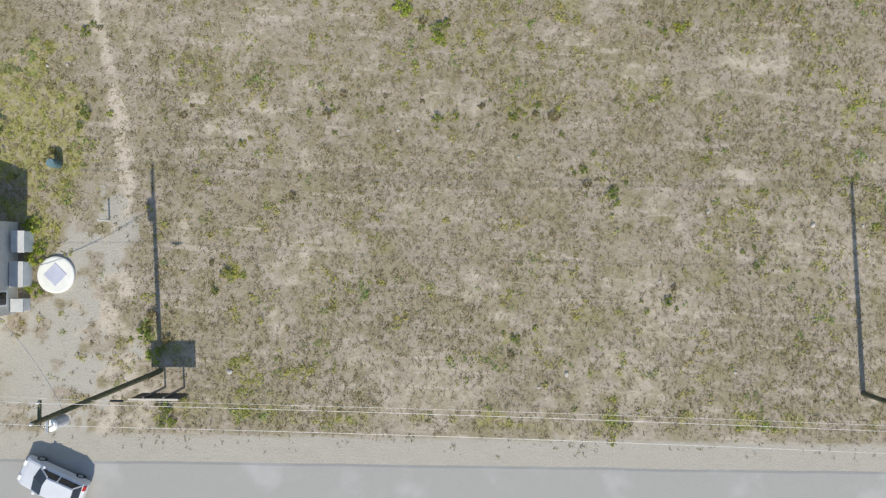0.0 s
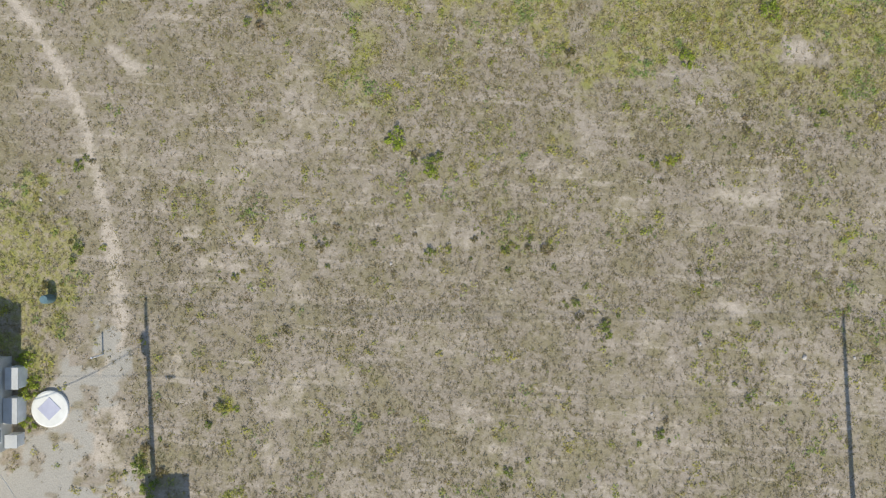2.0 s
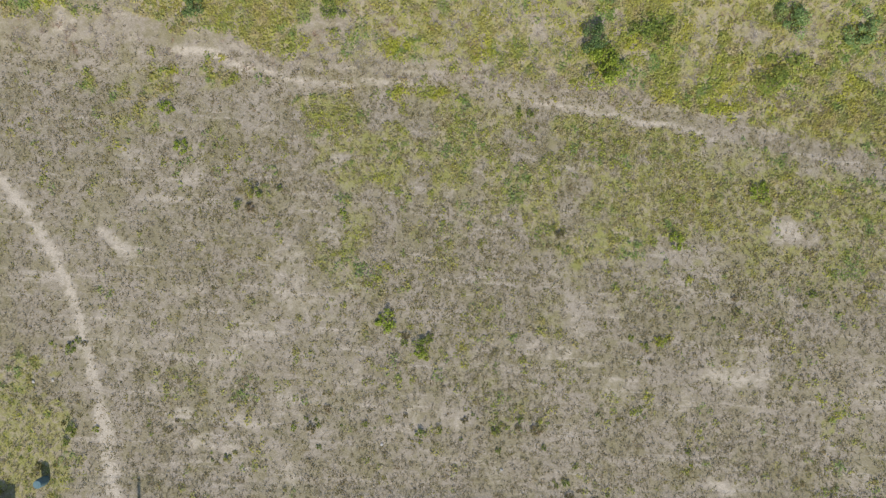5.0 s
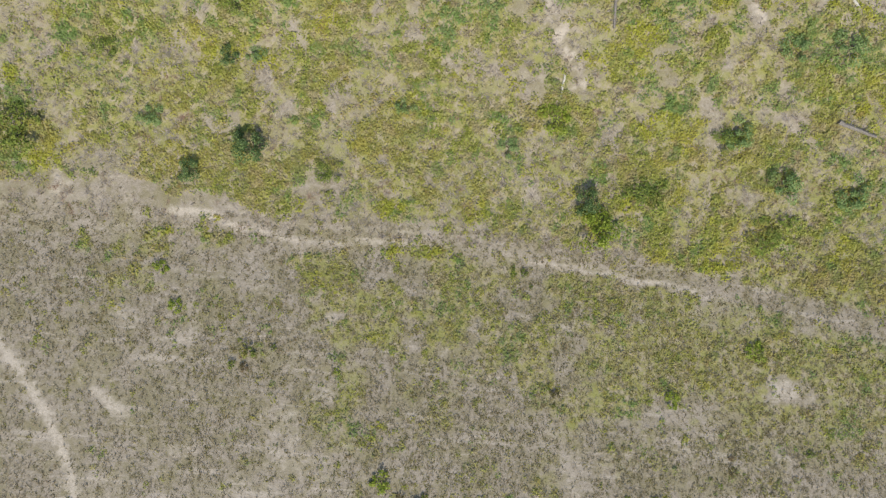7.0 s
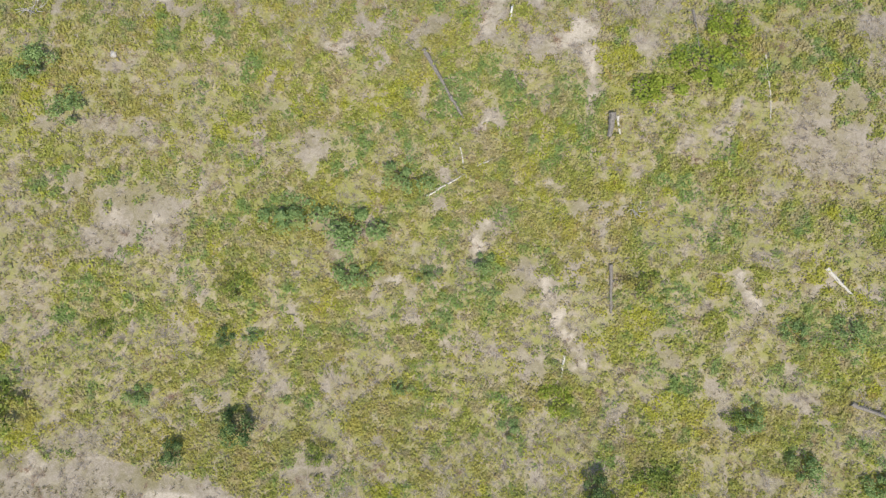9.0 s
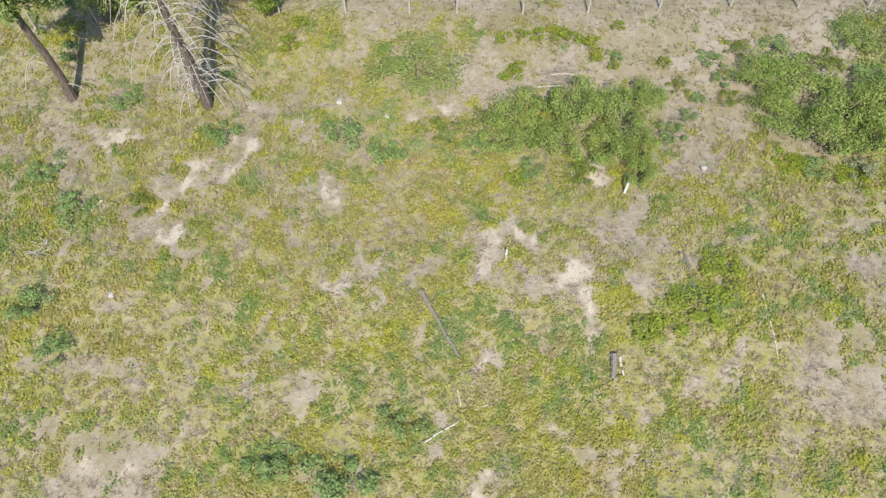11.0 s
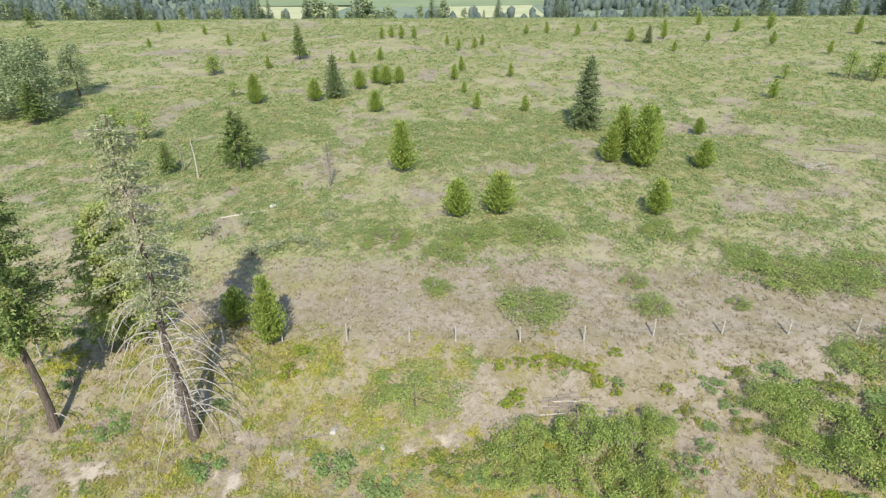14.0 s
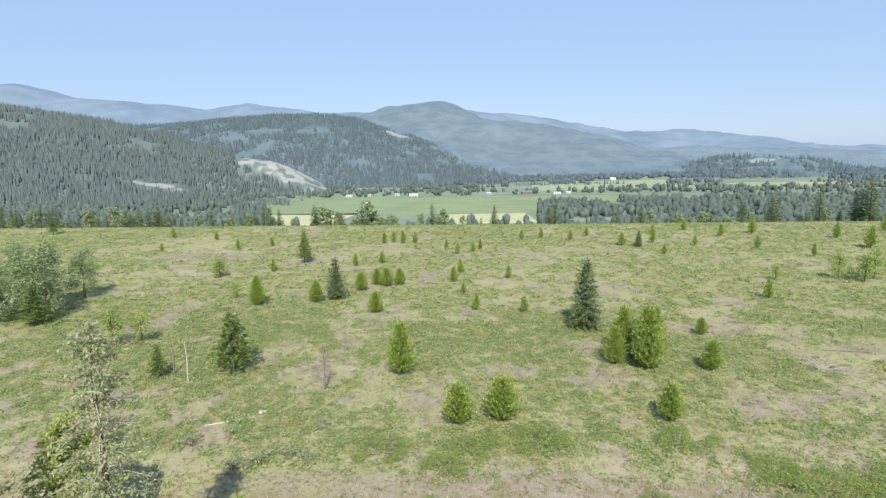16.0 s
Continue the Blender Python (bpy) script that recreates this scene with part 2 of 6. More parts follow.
    green = np.maximum(green, 0.45 * blobs(x, y, [(-1, 16, 10, 3.5), (-4, 20.5, 7, 2.5), (6, 13, 7, 2.5), (14, 21, 6, 2.5), (-8, 28, 6, 2)], 64, 1.2))
    rank = blobs(x, y, [(-21, 32.6, 7, 1.6), (-16.5, 33.0, 4, 0.9), (-19, 30.2, 6, 1.6)], 63, 0.5)
    green, bare = np.maximum(green, 0.7 * rank), bare * (1 - 0.85 * rank * (1 - trail))
    green = np.clip(green, 0, 1) * (1 - np.clip(bare * 1.15, 0, 1))
    return green, np.clip(bare, 0, 1), np.clip(gravel, 0, 1)


# ---- materials ----
class Nodes:
    """Short names for building a node material."""

    def __init__(self, name):
        self.material = bpy.data.materials.new(name)
        self.material.use_nodes = True
        self.tree = self.material.node_tree
        self.shader = self.tree.nodes["Principled BSDF"]
        self.out = self.tree.nodes["Material Output"]

    def add(self, kind, **values):
        node = self.tree.nodes.new("ShaderNode" + kind)
        for key, value in values.items():
            node.inputs[key.replace("_", " ")].default_value = value
        return node

    def link(self, a, b):
        self.tree.links.new(a, b)

    def where(self):
        return self.add("NewGeometry").outputs["Position"]

    def island(self):
        return self.add("NewGeometry").outputs["Random Per Island"]

    def noise(self, size, detail=4.0, rough=0.55, at=None):
        node = self.add("TexNoise", Scale=1.0 / size, Detail=detail, Roughness=rough)
        self.link(at or self.where(), node.inputs["Vector"])
        return node.outputs["Fac"]

    def streaks(self, size, along_x=0.2, detail=5, rough=0.7):
        """Noise drawn out along the mowing rows."""
        turn = self.add("Mapping")
        turn.inputs["Rotation"].default_value = (0, 0, radians(-3.8))
        turn.inputs["Scale"].default_value = (along_x, 1, 1)
        self.link(self.where(), turn.inputs["Vector"])
        return self.noise(size, detail, rough, turn.outputs[0])

    def span(self, value, a, b, c=0.0, d=1.0):
        node = self.tree.nodes.new("ShaderNodeMapRange")
        node.interpolation_type = "SMOOTHSTEP"
        for key, v in zip(("From Min", "From Max", "To Min", "To Max"), (a, b, c, d)):
            node.inputs[key].default_value = v
        self.link(value, node.inputs["Value"])
        return node.outputs["Result"]

    def math(self, op, a, b):
        node = self.tree.nodes.new("ShaderNodeMath")
        node.operation = op
        for k, v in enumerate((a, b)):
            if isinstance(v, (int, float)):
                node.inputs[k].default_value = v
            else:
                self.link(v, node.inputs[k])
        return node.outputs[0]

    def mix(self, fac, a, b, blend="MIX"):
        node = self.tree.nodes.new("ShaderNodeMix")
        node.data_type, node.blend_type = "RGBA", blend
        for key, v in (("Factor", fac), ("A", a), ("B", b)):
            socket = [s for s in node.inputs if s.name == key and s.type == ("VALUE" if key == "Factor" else "RGBA")][0]
            if isinstance(v, (int, float)):
                socket.default_value = v
            elif isinstance(v, tuple):
                socket.default_value = (*v, 1.0)
            else:
                self.link(v, socket)
        return [s for s in node.outputs if s.type == "RGBA"][0]

    def bump(self, value, strength=0.4, depth=0.02):
        node = self.add("Bump", Strength=strength, Distance=depth)
        self.link(value, node.inputs["Height"])
        self.link(node.outputs[0], self.shader.inputs["Normal"])

    def done(self, colour=None, rough=0.8, metal=0.0, spec=0.3):
        if isinstance(colour, tuple):
            self.shader.inputs["Base Color"].default_value = (*colour, 1)
        elif colour is not None:
            self.link(colour, self.shader.inputs["Base Color"])
        if isinstance(rough, (int, float)):
            self.shader.inputs["Roughness"].default_value = rough
        else:
            self.link(rough, self.shader.inputs["Roughness"])
        self.shader.inputs["Metallic"].default_value = metal
        self.shader.inputs["Specular IOR Level"].default_value = spec
        return self.material


def ground_material():
    m = Nodes("terrace ground")
    mask = m.tree.nodes.new("ShaderNodeAttribute")
    mask.attribute_name = "cover"
    parts = m.add("SeparateColor")
    m.link(mask.outputs["Color"], parts.inputs[0])
    green, bare, gravel = parts.outputs[0], parts.outputs[1], parts.outputs[2]
    fine, broad = m.noise(0.05, 4, 0.7), m.noise(5, 4)
    place_y = m.add("SeparateXYZ")
    m.link(m.where(), place_y.inputs[0])
    mown = m.span(place_y.outputs[1], 36, 31)
    straw = m.mix(m.span(m.noise(0.16, 6, 0.75), 0.36, 0.64), (0.24, 0.204, 0.148), (0.375, 0.324, 0.262))
    straw = m.mix(m.span(broad, 0.42, 0.6, 0.0, 0.55), straw, (0.35, 0.302, 0.247))
    straw = m.mix(m.span(m.noise(1.3, 5, 0.7), 0.48, 0.6, 0, 0.65), straw, (0.232, 0.202, 0.112))
    straw = m.mix(m.span(m.noise(3.5, 5, 0.65), 0.48, 0.62, 0, 0.55), straw, (0.222, 0.197, 0.1))
    straw = m.mix(m.math("MULTIPLY", mown, m.span(m.streaks(0.5), 0.5, 0.66, 0, 0.5)), straw, (0.225, 0.195, 0.125))
    straw = m.mix(m.math("MULTIPLY", mown, m.span(m.streaks(0.8, 0.12), 0.54, 0.66, 0, 0.65)), straw, (0.47, 0.41, 0.34))
    straw = m.mix(m.span(m.noise(0.32, 6, 0.75), 0.53, 0.62, 0, 0.5), straw, (0.165, 0.143, 0.085))
    straw = m.mix(m.span(m.noise(0.09, 4, 0.8), 0.55, 0.66, 0, 0.5), straw, (0.13, 0.112, 0.068))
    straw = m.mix(m.span(m.noise(0.07, 3, 0.8), 0.60, 0.67, 0, 0.5), straw, (0.58, 0.53, 0.45))
    leafy = m.mix(m.span(m.noise(0.12, 6, 0.75), 0.38, 0.62), (0.21, 0.2, 0.065), (0.35, 0.32, 0.125))
    leafy = m.mix(m.span(m.noise(0.5, 6, 0.7), 0.47, 0.58, 0, 0.8), leafy, (0.375, 0.315, 0.235))
    leafy = m.mix(m.span(m.noise(1.8, 5, 0.65), 0.47, 0.6, 0, 0.6), leafy, (0.24, 0.255, 0.055))
    leafy = m.mix(m.span(m.noise(0.1, 4, 0.8), 0.56, 0.66, 0, 0.55), leafy, (0.11, 0.11, 0.035))
    upper = m.mix(m.span(m.noise(0.25, 5, 0.7), 0.35, 0.65), (0.27, 0.265, 0.125), (0.42, 0.4, 0.225))
    upper = m.mix(m.span(m.noise(1.6, 5, 0.65), 0.45, 0.6, 0, 0.65), upper, (0.265, 0.305, 0.115))
    upper = m.mix(m.span(m.noise(0.5, 6, 0.75), 0.52, 0.62, 0, 0.5), upper, (0.215, 0.235, 0.095))
    upper = m.mix(m.span(m.noise(6, 5, 0.6), 0.5, 0.64, 0, 0.55), upper, (0.42, 0.36, 0.255))
    leafy = m.mix(m.span(mask.outputs["Alpha"], 0.3, 0.7), leafy, upper)
    edge = m.math("ADD", green, m.math("MULTIPLY", m.math("SUBTRACT", m.noise(0.8, 6, 0.7), 0.5), 0.9))
    colour = m.mix(m.span(edge, 0.3, 0.75, 0, 0.85), straw, leafy)
    soil = m.mix(m.span(fine, 0.3, 0.7), (0.43, 0.37, 0.295), (0.6, 0.53, 0.435))
    soil = m.mix(m.span(m.noise(0.35, 6, 0.7), 0.52, 0.66), soil, (0.29, 0.245, 0.18))
    soil = m.mix(m.span(m.noise(0.1, 5, 0.75), 0.52, 0.66, 0, 0.6), soil, (0.23, 0.195, 0.145))
    edge = m.math("ADD", bare, m.math("MULTIPLY", m.math("SUBTRACT", m.noise(0.8, 6, 0.75), 0.5), 1.5))
    colour = m.mix(m.span(edge, 0.4, 1.0, 0, 0.85), colour, soil)
    stones = m.mix(m.span(fine, 0.3, 0.7), (0.3, 0.285, 0.245), (0.43, 0.41, 0.355))
    edge = m.math("ADD", gravel, m.math("MULTIPLY", m.math("SUBTRACT", m.noise(1.2, 6, 0.7), 0.5), 0.7))
    colour = m.mix(m.span(edge, 0.4, 0.8, 0, 0.85), colour, stones)
    m.bump(m.noise(0.16, 5, 0.7), 0.7, 0.07)
    return m.done(colour, 0.95, spec=0.1)


def leaf_material(name, dark, mid, light, dry, dryness=0.12, patch=1.5, lush=None):
    """Leaves: each leaf has its own tone, patches share a tint, and light shines through."""
    m = Nodes(name)
    r = m.island()
    colour = m.mix(m.span(r, 0.0, 0.6), dark, mid)
    colour = m.mix(m.span(r, 0.55, 1.0), colour, light)
    colour = m.mix(m.span(m.noise(patch, 3), 0.62 - dryness, 0.78 - dryness), colour, dry)
    if lush:
        colour = m.mix(m.span(m.noise(1.9, 5, 0.65), 0.5, 0.58, 0, 0.85), colour, lush)
        colour = m.mix(m.span(m.noise(2.7, 5, 0.65), 0.54, 0.62, 0, 0.8), colour, (0.46, 0.455, 0.06))
        colour = m.mix(m.span(m.noise(6.0, 4, 0.6), 0.48, 0.62, 0, 0.5), colour, (0.46, 0.38, 0.13))
        colour = m.mix(m.span(m.noise(0.8, 5, 0.7), 0.58, 0.66, 0, 0.6), colour, (0.42, 0.29, 0.13))
    material = m.done(colour, 0.65, spec=0.25)
    through_leaf = m.add("BsdfTranslucent")
    m.link(colour, through_leaf.inputs["Color"])
    both = m.add("MixShader", Fac=0.42)
    m.link(m.shader.outputs[0], both.inputs[1])
    m.link(through_leaf.outputs[0], both.inputs[2])
    m.link(both.outputs[0], m.out.inputs["Surface"])
    return material


GROUND = ground_material()
HERB = leaf_material("bank herbs", (0.24, 0.265, 0.055), (0.37, 0.395, 0.085), (0.51, 0.51, 0.14), (0.46, 0.4, 0.22), 0.15, 1.0, (0.22, 0.325, 0.1))
STRAW = leaf_material("dry grass", (0.29, 0.25, 0.15), (0.42, 0.365, 0.26), (0.56, 0.495, 0.38), (0.28, 0.26, 0.12), 0.1)
BRUSH = leaf_material("dead brush twigs", (0.33, 0.28, 0.235), (0.46, 0.4, 0.345), (0.6, 0.54, 0.475), (0.4, 0.28, 0.2), 0.1)
WEED = leaf_material("field weeds", (0.15, 0.135, 0.055), (0.215, 0.19, 0.075), (0.29, 0.255, 0.11), (0.29, 0.22, 0.12), 0.14)
SPRIG = leaf_material("field sprigs", (0.2, 0.19, 0.055), (0.29, 0.27, 0.075), (0.4, 0.37, 0.11), (0.36, 0.29, 0.14), 0.12)
SHRUB = leaf_material("shrub leaves", (0.2, 0.285, 0.065), (0.32, 0.41, 0.11), (0.45, 0.535, 0.175), (0.42, 0.45, 0.13), 0.1, 1.5)
SNOWBERRY = leaf_material("low shrub leaves", (0.205, 0.28, 0.1), (0.31, 0.39, 0.15), (0.425, 0.495, 0.215), (0.42, 0.42, 0.18), 0.11, 3)
MATLEAF = leaf_material("mat shrub leaves", (0.2, 0.27, 0.07), (0.31, 0.395, 0.115), (0.44, 0.515, 0.18), (0.39, 0.42, 0.13), 0.06, 2)


# ---- mesh tools ----
def mesh_from(name, verts, faces, material=None):
    """A mesh from arrays of corners and of equal-sided faces."""
    verts, faces = np.asarray(verts, np.float32), np.asarray(faces, np.int32)
    me = bpy.data.meshes.new(name)
    me.vertices.add(len(verts))
    me.vertices.foreach_set("co", verts.ravel())
    n, k = faces.shape
    me.loops.add(n * k)
    me.loops.foreach_set("vertex_index", faces.ravel())
    me.polygons.add(n)
    me.polygons.foreach_set("loop_start", np.arange(0, n * k, k, dtype=np.int32))
    me.update(calc_edges=True)
    if material:
        me.materials.append(material)
    return me


def part(name, data, material, parent, label=""):
    """One mesh object, from a bmesh or a mesh, under a thing or a part."""
    if isinstance(data, bmesh.types.BMesh):
        me = bpy.data.meshes.new(name)
        data.normal_update()
        data.to_mesh(me)
        data.free()
    else:
        me = data
    if material and not me.materials:
        me.materials.append(material)
    ob = new(name, me)
    ob.parent = parent
    return tagged(ob, label=label)


def thing(name, x=0, y=0, z=0, turn=0, label="", category="", group="", kind=""):
    ob = new(name)
    ob.empty_display_size = 0.2
    ob.matrix_basis = pose(x, y, z, 0, 0, turn)
    return tagged(ob, label, category, group, kind)


def leaf_dome(rng, count, radius, tall, leaf, lift=0.6):
    """A small domed plant of single pointed leaves."""
    verts, faces = [], []
    for _ in range(count):
        a, d = rng.uniform(0, 6.283), radius * math.sqrt(rng.uniform(0, 1))
        c = Vector((d * math.cos(a), d * math.sin(a), tall * (1 - 0.75 * (d / radius) ** 2) * rng.uniform(0.3, 1)))
        n = Vector((rng.uniform(-1, 1) * lift + 0.5 * c.x / radius, rng.uniform(-1, 1) * lift + 0.5 * c.y / radius, 1)).normalized()
        u = Matrix.Rotation(rng.uniform(0, 6.28), 3, n) @ n.orthogonal().normalized()
        v, k = n.cross(u), len(verts)
        s = leaf * rng.uniform(0.6, 1.4)
        verts += [c - u * s * 0.5 - v * s * 0.36, c - u * s * 0.5 + v * s * 0.36, c + u * s * 0.6]
        faces.append((k, k + 1, k + 2))
    return np.array(verts), np.array(faces)


def grass_tuft(rng, blades, radius, tall, wide):
    verts, faces = [], []
    for _ in range(blades):
        a, b = rng.uniform(0, 6.28), rng.uniform(0, 6.28)
        foot = Vector((math.cos(b), math.sin(b), 0)) * radius * 0.35 * rng.uniform(0, 1)
        out = Vector((math.cos(a), math.sin(a), 0))
        side = Vector((-out.y, out.x, 0)) * wide * rng.uniform(0.6, 1.2)
        k = len(verts)
        tip = foot + out * radius * rng.uniform(0.5, 1.1) + Vector((0, 0, tall * rng.uniform(0.5, 1)))
        verts += [foot - side, foot + side, tip]
        faces += [(k, k + 1, k + 2)]
    return np.array(verts), np.array(faces)


def scatter(name, templates, xy, sizes, material, label, category, seed, sink=0.02, stretch=None):
    """One object of many small plants: each template is set down at its share of the places."""
    rng = np.random.RandomState(seed)
    z = height(xy[:, 0], xy[:, 1]) - sink
    turn, pick = rng.uniform(0, 6.283, len(xy)), rng.randint(0, len(templates), len(xy))
    all_v, all_f, start = [], [], 0
    for k, (tv, tf) in enumerate(templates):
        use = pick == k
        if not use.any():
            continue
        c, s, r = np.cos(turn[use])[:, None], np.sin(turn[use])[:, None], sizes[use][:, None]
        v = np.stack([(tv[:, 0] * c - tv[:, 1] * s) * r + xy[use, 0][:, None], (tv[:, 0] * s + tv[:, 1] * c) * r + xy[use, 1][:, None],
                      tv[:, 2] * r + z[use][:, None]], -1).reshape(-1, 3)
        f = (tf[None] + (np.arange(use.sum()) * len(tv))[:, None, None]).reshape(-1, 3) + start
        start += len(v)
        all_v.append(v)
        all_f.append(f)
    ob = new(name, mesh_from(name, np.concatenate(all_v), np.concatenate(all_f), material))
    return tagged(ob, label, category, kind="stuff")


def spread(seed, count, x0, x1, y0, y1, keep):
    """Random places in a rectangle, thinned by keep(x, y)."""
    rng = np.random.RandomState(seed)
    xy = np.stack([rng.uniform(x0, x1, count), rng.uniform(y0, y1, count)], 1)
    return xy[rng.uniform(0, 1, count) < keep(xy[:, 0], xy[:, 1])], rng


# ---- the ground ----
def ground_sheet():
    xs = np.concatenate([-np.geomspace(4800, 64, 36), np.arange(-60, -32, 1.2), np.arange(-32, 32, 0.36), np.arange(32, 60.1, 1.2), np.geomspace(64, 4800, 36)])
    ys = np.concatenate([-np.geomspace(4800, 26, 20), np.arange(-24, -14, 1.2), np.arange(-14, 92, 0.36), np.arange(92, 140, 0.9), np.arange(140, 290, 2), np.geomspace(292, 4950, 44)])
    gx, gy = np.meshgrid(xs, ys)
    gz = height(gx, gy)
    nx, ny = len(xs), len(ys)
    k = (np.arange(ny - 1)[:, None] * nx + np.arange(nx - 1)[None]).ravel()
    me = mesh_from("ground", np.stack([gx, gy, gz], -1).reshape(-1, 3), np.stack([k, k + 1, k + nx + 1, k + nx], 1), GROUND)
    green, bare, gravel = plan(gx.ravel(), gy.ravel())
    layer = me.color_attributes.new("cover", "FLOAT_COLOR", "POINT")
    layer.data.foreach_set("color", np.stack([green, bare, gravel, ramp(gy.ravel(), 82, 96) * (1 - 0.5 * mats(gx.ravel(), gy.ravel()))], 1).astype(np.float32).ravel())
    me.polygons.foreach_set("use_smooth", np.ones(len(me.polygons), bool))
    return tagged(new("ground", me), "dry grassy field rising to a green terrace", "ground", kind="structure")


ground_sheet()


def road():
    m = Nodes("worn asphalt")
    colour = m.mix(m.span(m.noise(0.03, 4, 0.7), 0.35, 0.65), (0.28, 0.275, 0.255), (0.36, 0.355, 0.33))
    colour = m.mix(m.span(m.noise(4, 5), 0.5, 0.7, 0, 0.6), colour, (0.42, 0.415, 0.40))
    m.bump(m.noise(0.02, 3), 0.3, 0.005)
    material = m.done(colour, 0.95, spec=0.08)
    bm = bmesh.new()
    # edge line: y = 0.066 x - 11.6, with an uneven rim
    top = []
    for k in range(161):
        x = -80 + k
        y0 = 0.066 * x - 11.6 + 0.12 * (fbm(x, 0, 4, 5) - 0.5)
        row = []
        for d in (0, 0.25, 3.6, 6.9, 7.2):
            edge = d in (0, 7.2)
            row.append(bm.verts.new((x, y0 - d, -0.02 if edge else 0.035 + 0.05 * (1 - abs(d - 3.6) / 3.6))))
        top.append(row)
    for a, b in zip(top, top[1:]):
        for i in range(4):
            bm.faces.new((a[i], a[i + 1], b[i + 1], b[i]))
    ob = part("road", bm, material, None)
    return tagged(ob, "pale worn asphalt road with crumbling edge", "road", kind="structure")


road()


def plants():
    rng = random.Random(4)
    tufts = [grass_tuft(rng, 6, 0.15, 0.16, 0.019) for _ in range(10)]
    tall_tufts = [grass_tuft(rng, 7, 0.34, 0.2, 0.03) for _ in range(10)]
    twigs = [grass_tuft(rng, 10, 0.34, 0.2, 0.016) for _ in range(8)]
    herbs = [leaf_dome(rng, 14, 0.27, 0.24, 0.12, 0.7) for _ in range(14)]
    weeds = [leaf_dome(rng, 10, 0.15, 0.13, 0.065, 1.0) for _ in range(12)]
    sprigs = [leaf_dome(rng, 12, 0.22, 0.16, 0.085, 0.8) for _ in range(12)]
    dense = [leaf_dome(rng, 18, 0.5, 0.42, 0.155, 0.6) for _ in range(12)]
    broad = [leaf_dome(rng, 13, 0.85, 0.5, 0.33, 0.6) for _ in range(10)]

    def seen(x, y):
        reach = np.where(y < 62, 30, 30 + 0.78 * (y - 62))
        return 1 - 0.88 * ramp(np.abs(x) + 3 * (fbm(x, y, 4, 301) - 0.5) - reach, -0.5, 7)

    def open_ground(x, y):
        g, b, s = plan(x, y)
        return np.clip(1 - 0.95 * b, 0.05, 1) * (1 - 0.9 * s) * (y - 0.066 * x > -11.0) * seen(x, y)

    def lawn(x, y):
        return (x < -22.8) * ramp(y, 4.5, 6) * (1 - ramp(y, 10, 12))

    def dead_brush(x, y):
        return ramp(fbm(x, y, 1.9, 201, 4), 0.46, 0.58)

    def green_only(x, y):
        g, b, s = plan(x, y)
        near_gap = 1 - 0.8 * dead_brush(x, y)
        return ramp(g + 0.7 * (fbm(x, y, 0.9, 66, 2) - 0.5) + 0.5 * (fbm(x, y, 3.0, 67) - 0.5), 0.25, 0.65) * near_gap * (y - 0.066 * x > -10.5) * seen(x, y) * (1 - 0.7 * lawn(x, y))

    def rows(x, y):
        return ramp(0.5 * fbm(x * 0.3, y, 2.2, 91) + 0.5 * fbm(x, y, 4.5, 92), 0.42, 0.6)

    xy, r = spread(1, 72000, -36, 36, -13, 35, open_ground)
    scatter("dry_grass", tufts, xy, r.uniform(0.5, 1.5, len(xy)), STRAW, "short dry straw-coloured grass on the field", "grass", 1)
    xy, r = spread(2, 36000, -45, 45, 34, 92, lambda x, y: open_ground(x, y) * (0.35 + 0.65 * ramp(y, 66, 76)))
    scatter("dry_grass", tufts, xy, r.uniform(0.9, 1.9, len(xy)), STRAW, "dry grass between herbs on the bank", "grass", 2)
    xy, r = spread(3, 44000, -36, 36, -10, 35, lambda x, y: open_ground(x, y) * (0.12 + 0.75 * rows(x, y) + 0.35 * ramp(y, 22, 29)) * (1 - 0.6 * ramp(blobs(x, y, BARE_FIELD, 81), 0.2, 0.6)))
    scatter("field_weeds", weeds, xy, r.uniform(0.5, 1.2, len(xy)) ** 1.7, WEED, "small olive-brown weeds scattered over the dry field", "weeds", 3)
    xy, r = spread(4, 30000, -36, 36, -10, 35, lambda x, y: np.maximum(green_only(x, y), 0.3 * ramp(fbm(x, y, 2.2, 88), 0.56, 0.7) * (y > 0.066 * x - 8.5) * ramp(along(x, y, TRAIL), 1.0, 2.0) * seen(x, y)))
    scatter("green_herbs", herbs, xy, r.uniform(0.5, 1.1, len(xy)), HERB, "yellow-green herbs in patches on the field", "herbs", 4)
    xy, r = spread(5, 105000, -46, 46, 33, 83, green_only)
    scatter("green_herbs", herbs, xy, r.uniform(0.6, 1.3, len(xy)), HERB, "dense yellow-green herbs covering the bank", "herbs", 5)
    xy, r = spread(10, 38000, -40, 40, 34, 76, lambda x, y: (0.1 + dead_brush(x, y)) * (1 - 0.6 * plan(x, y)[1]) * seen(x, y))
    scatter("dry_brush", twigs, xy, r.uniform(0.6, 1.3, len(xy)), BRUSH, "grey leafless dead brush between herbs on the bank", "brush", 10)
    xy, r = spread(6, 90000, -98, 98, 76, 160, lambda x, y: (1.0 * mats(x, y) + 0.07 * ramp(y, 86, 96)) * (1 - ramp(y, 125, 160)) * (seen(x, y) > 0.5))
    scatter("low_shrubs", dense, xy, r.uniform(0.55, 1.2, len(xy)), SNOWBERRY, "low grey-green shrubs in mats on the terrace", "shrubs", 6)
    xy, r = spread(7, 64000, -200, 200, 115, 276, lambda x, y: (0.95 * mats(x, y) + 0.12) * ramp(y, 115, 155) * (seen(x, y) > 0.5))
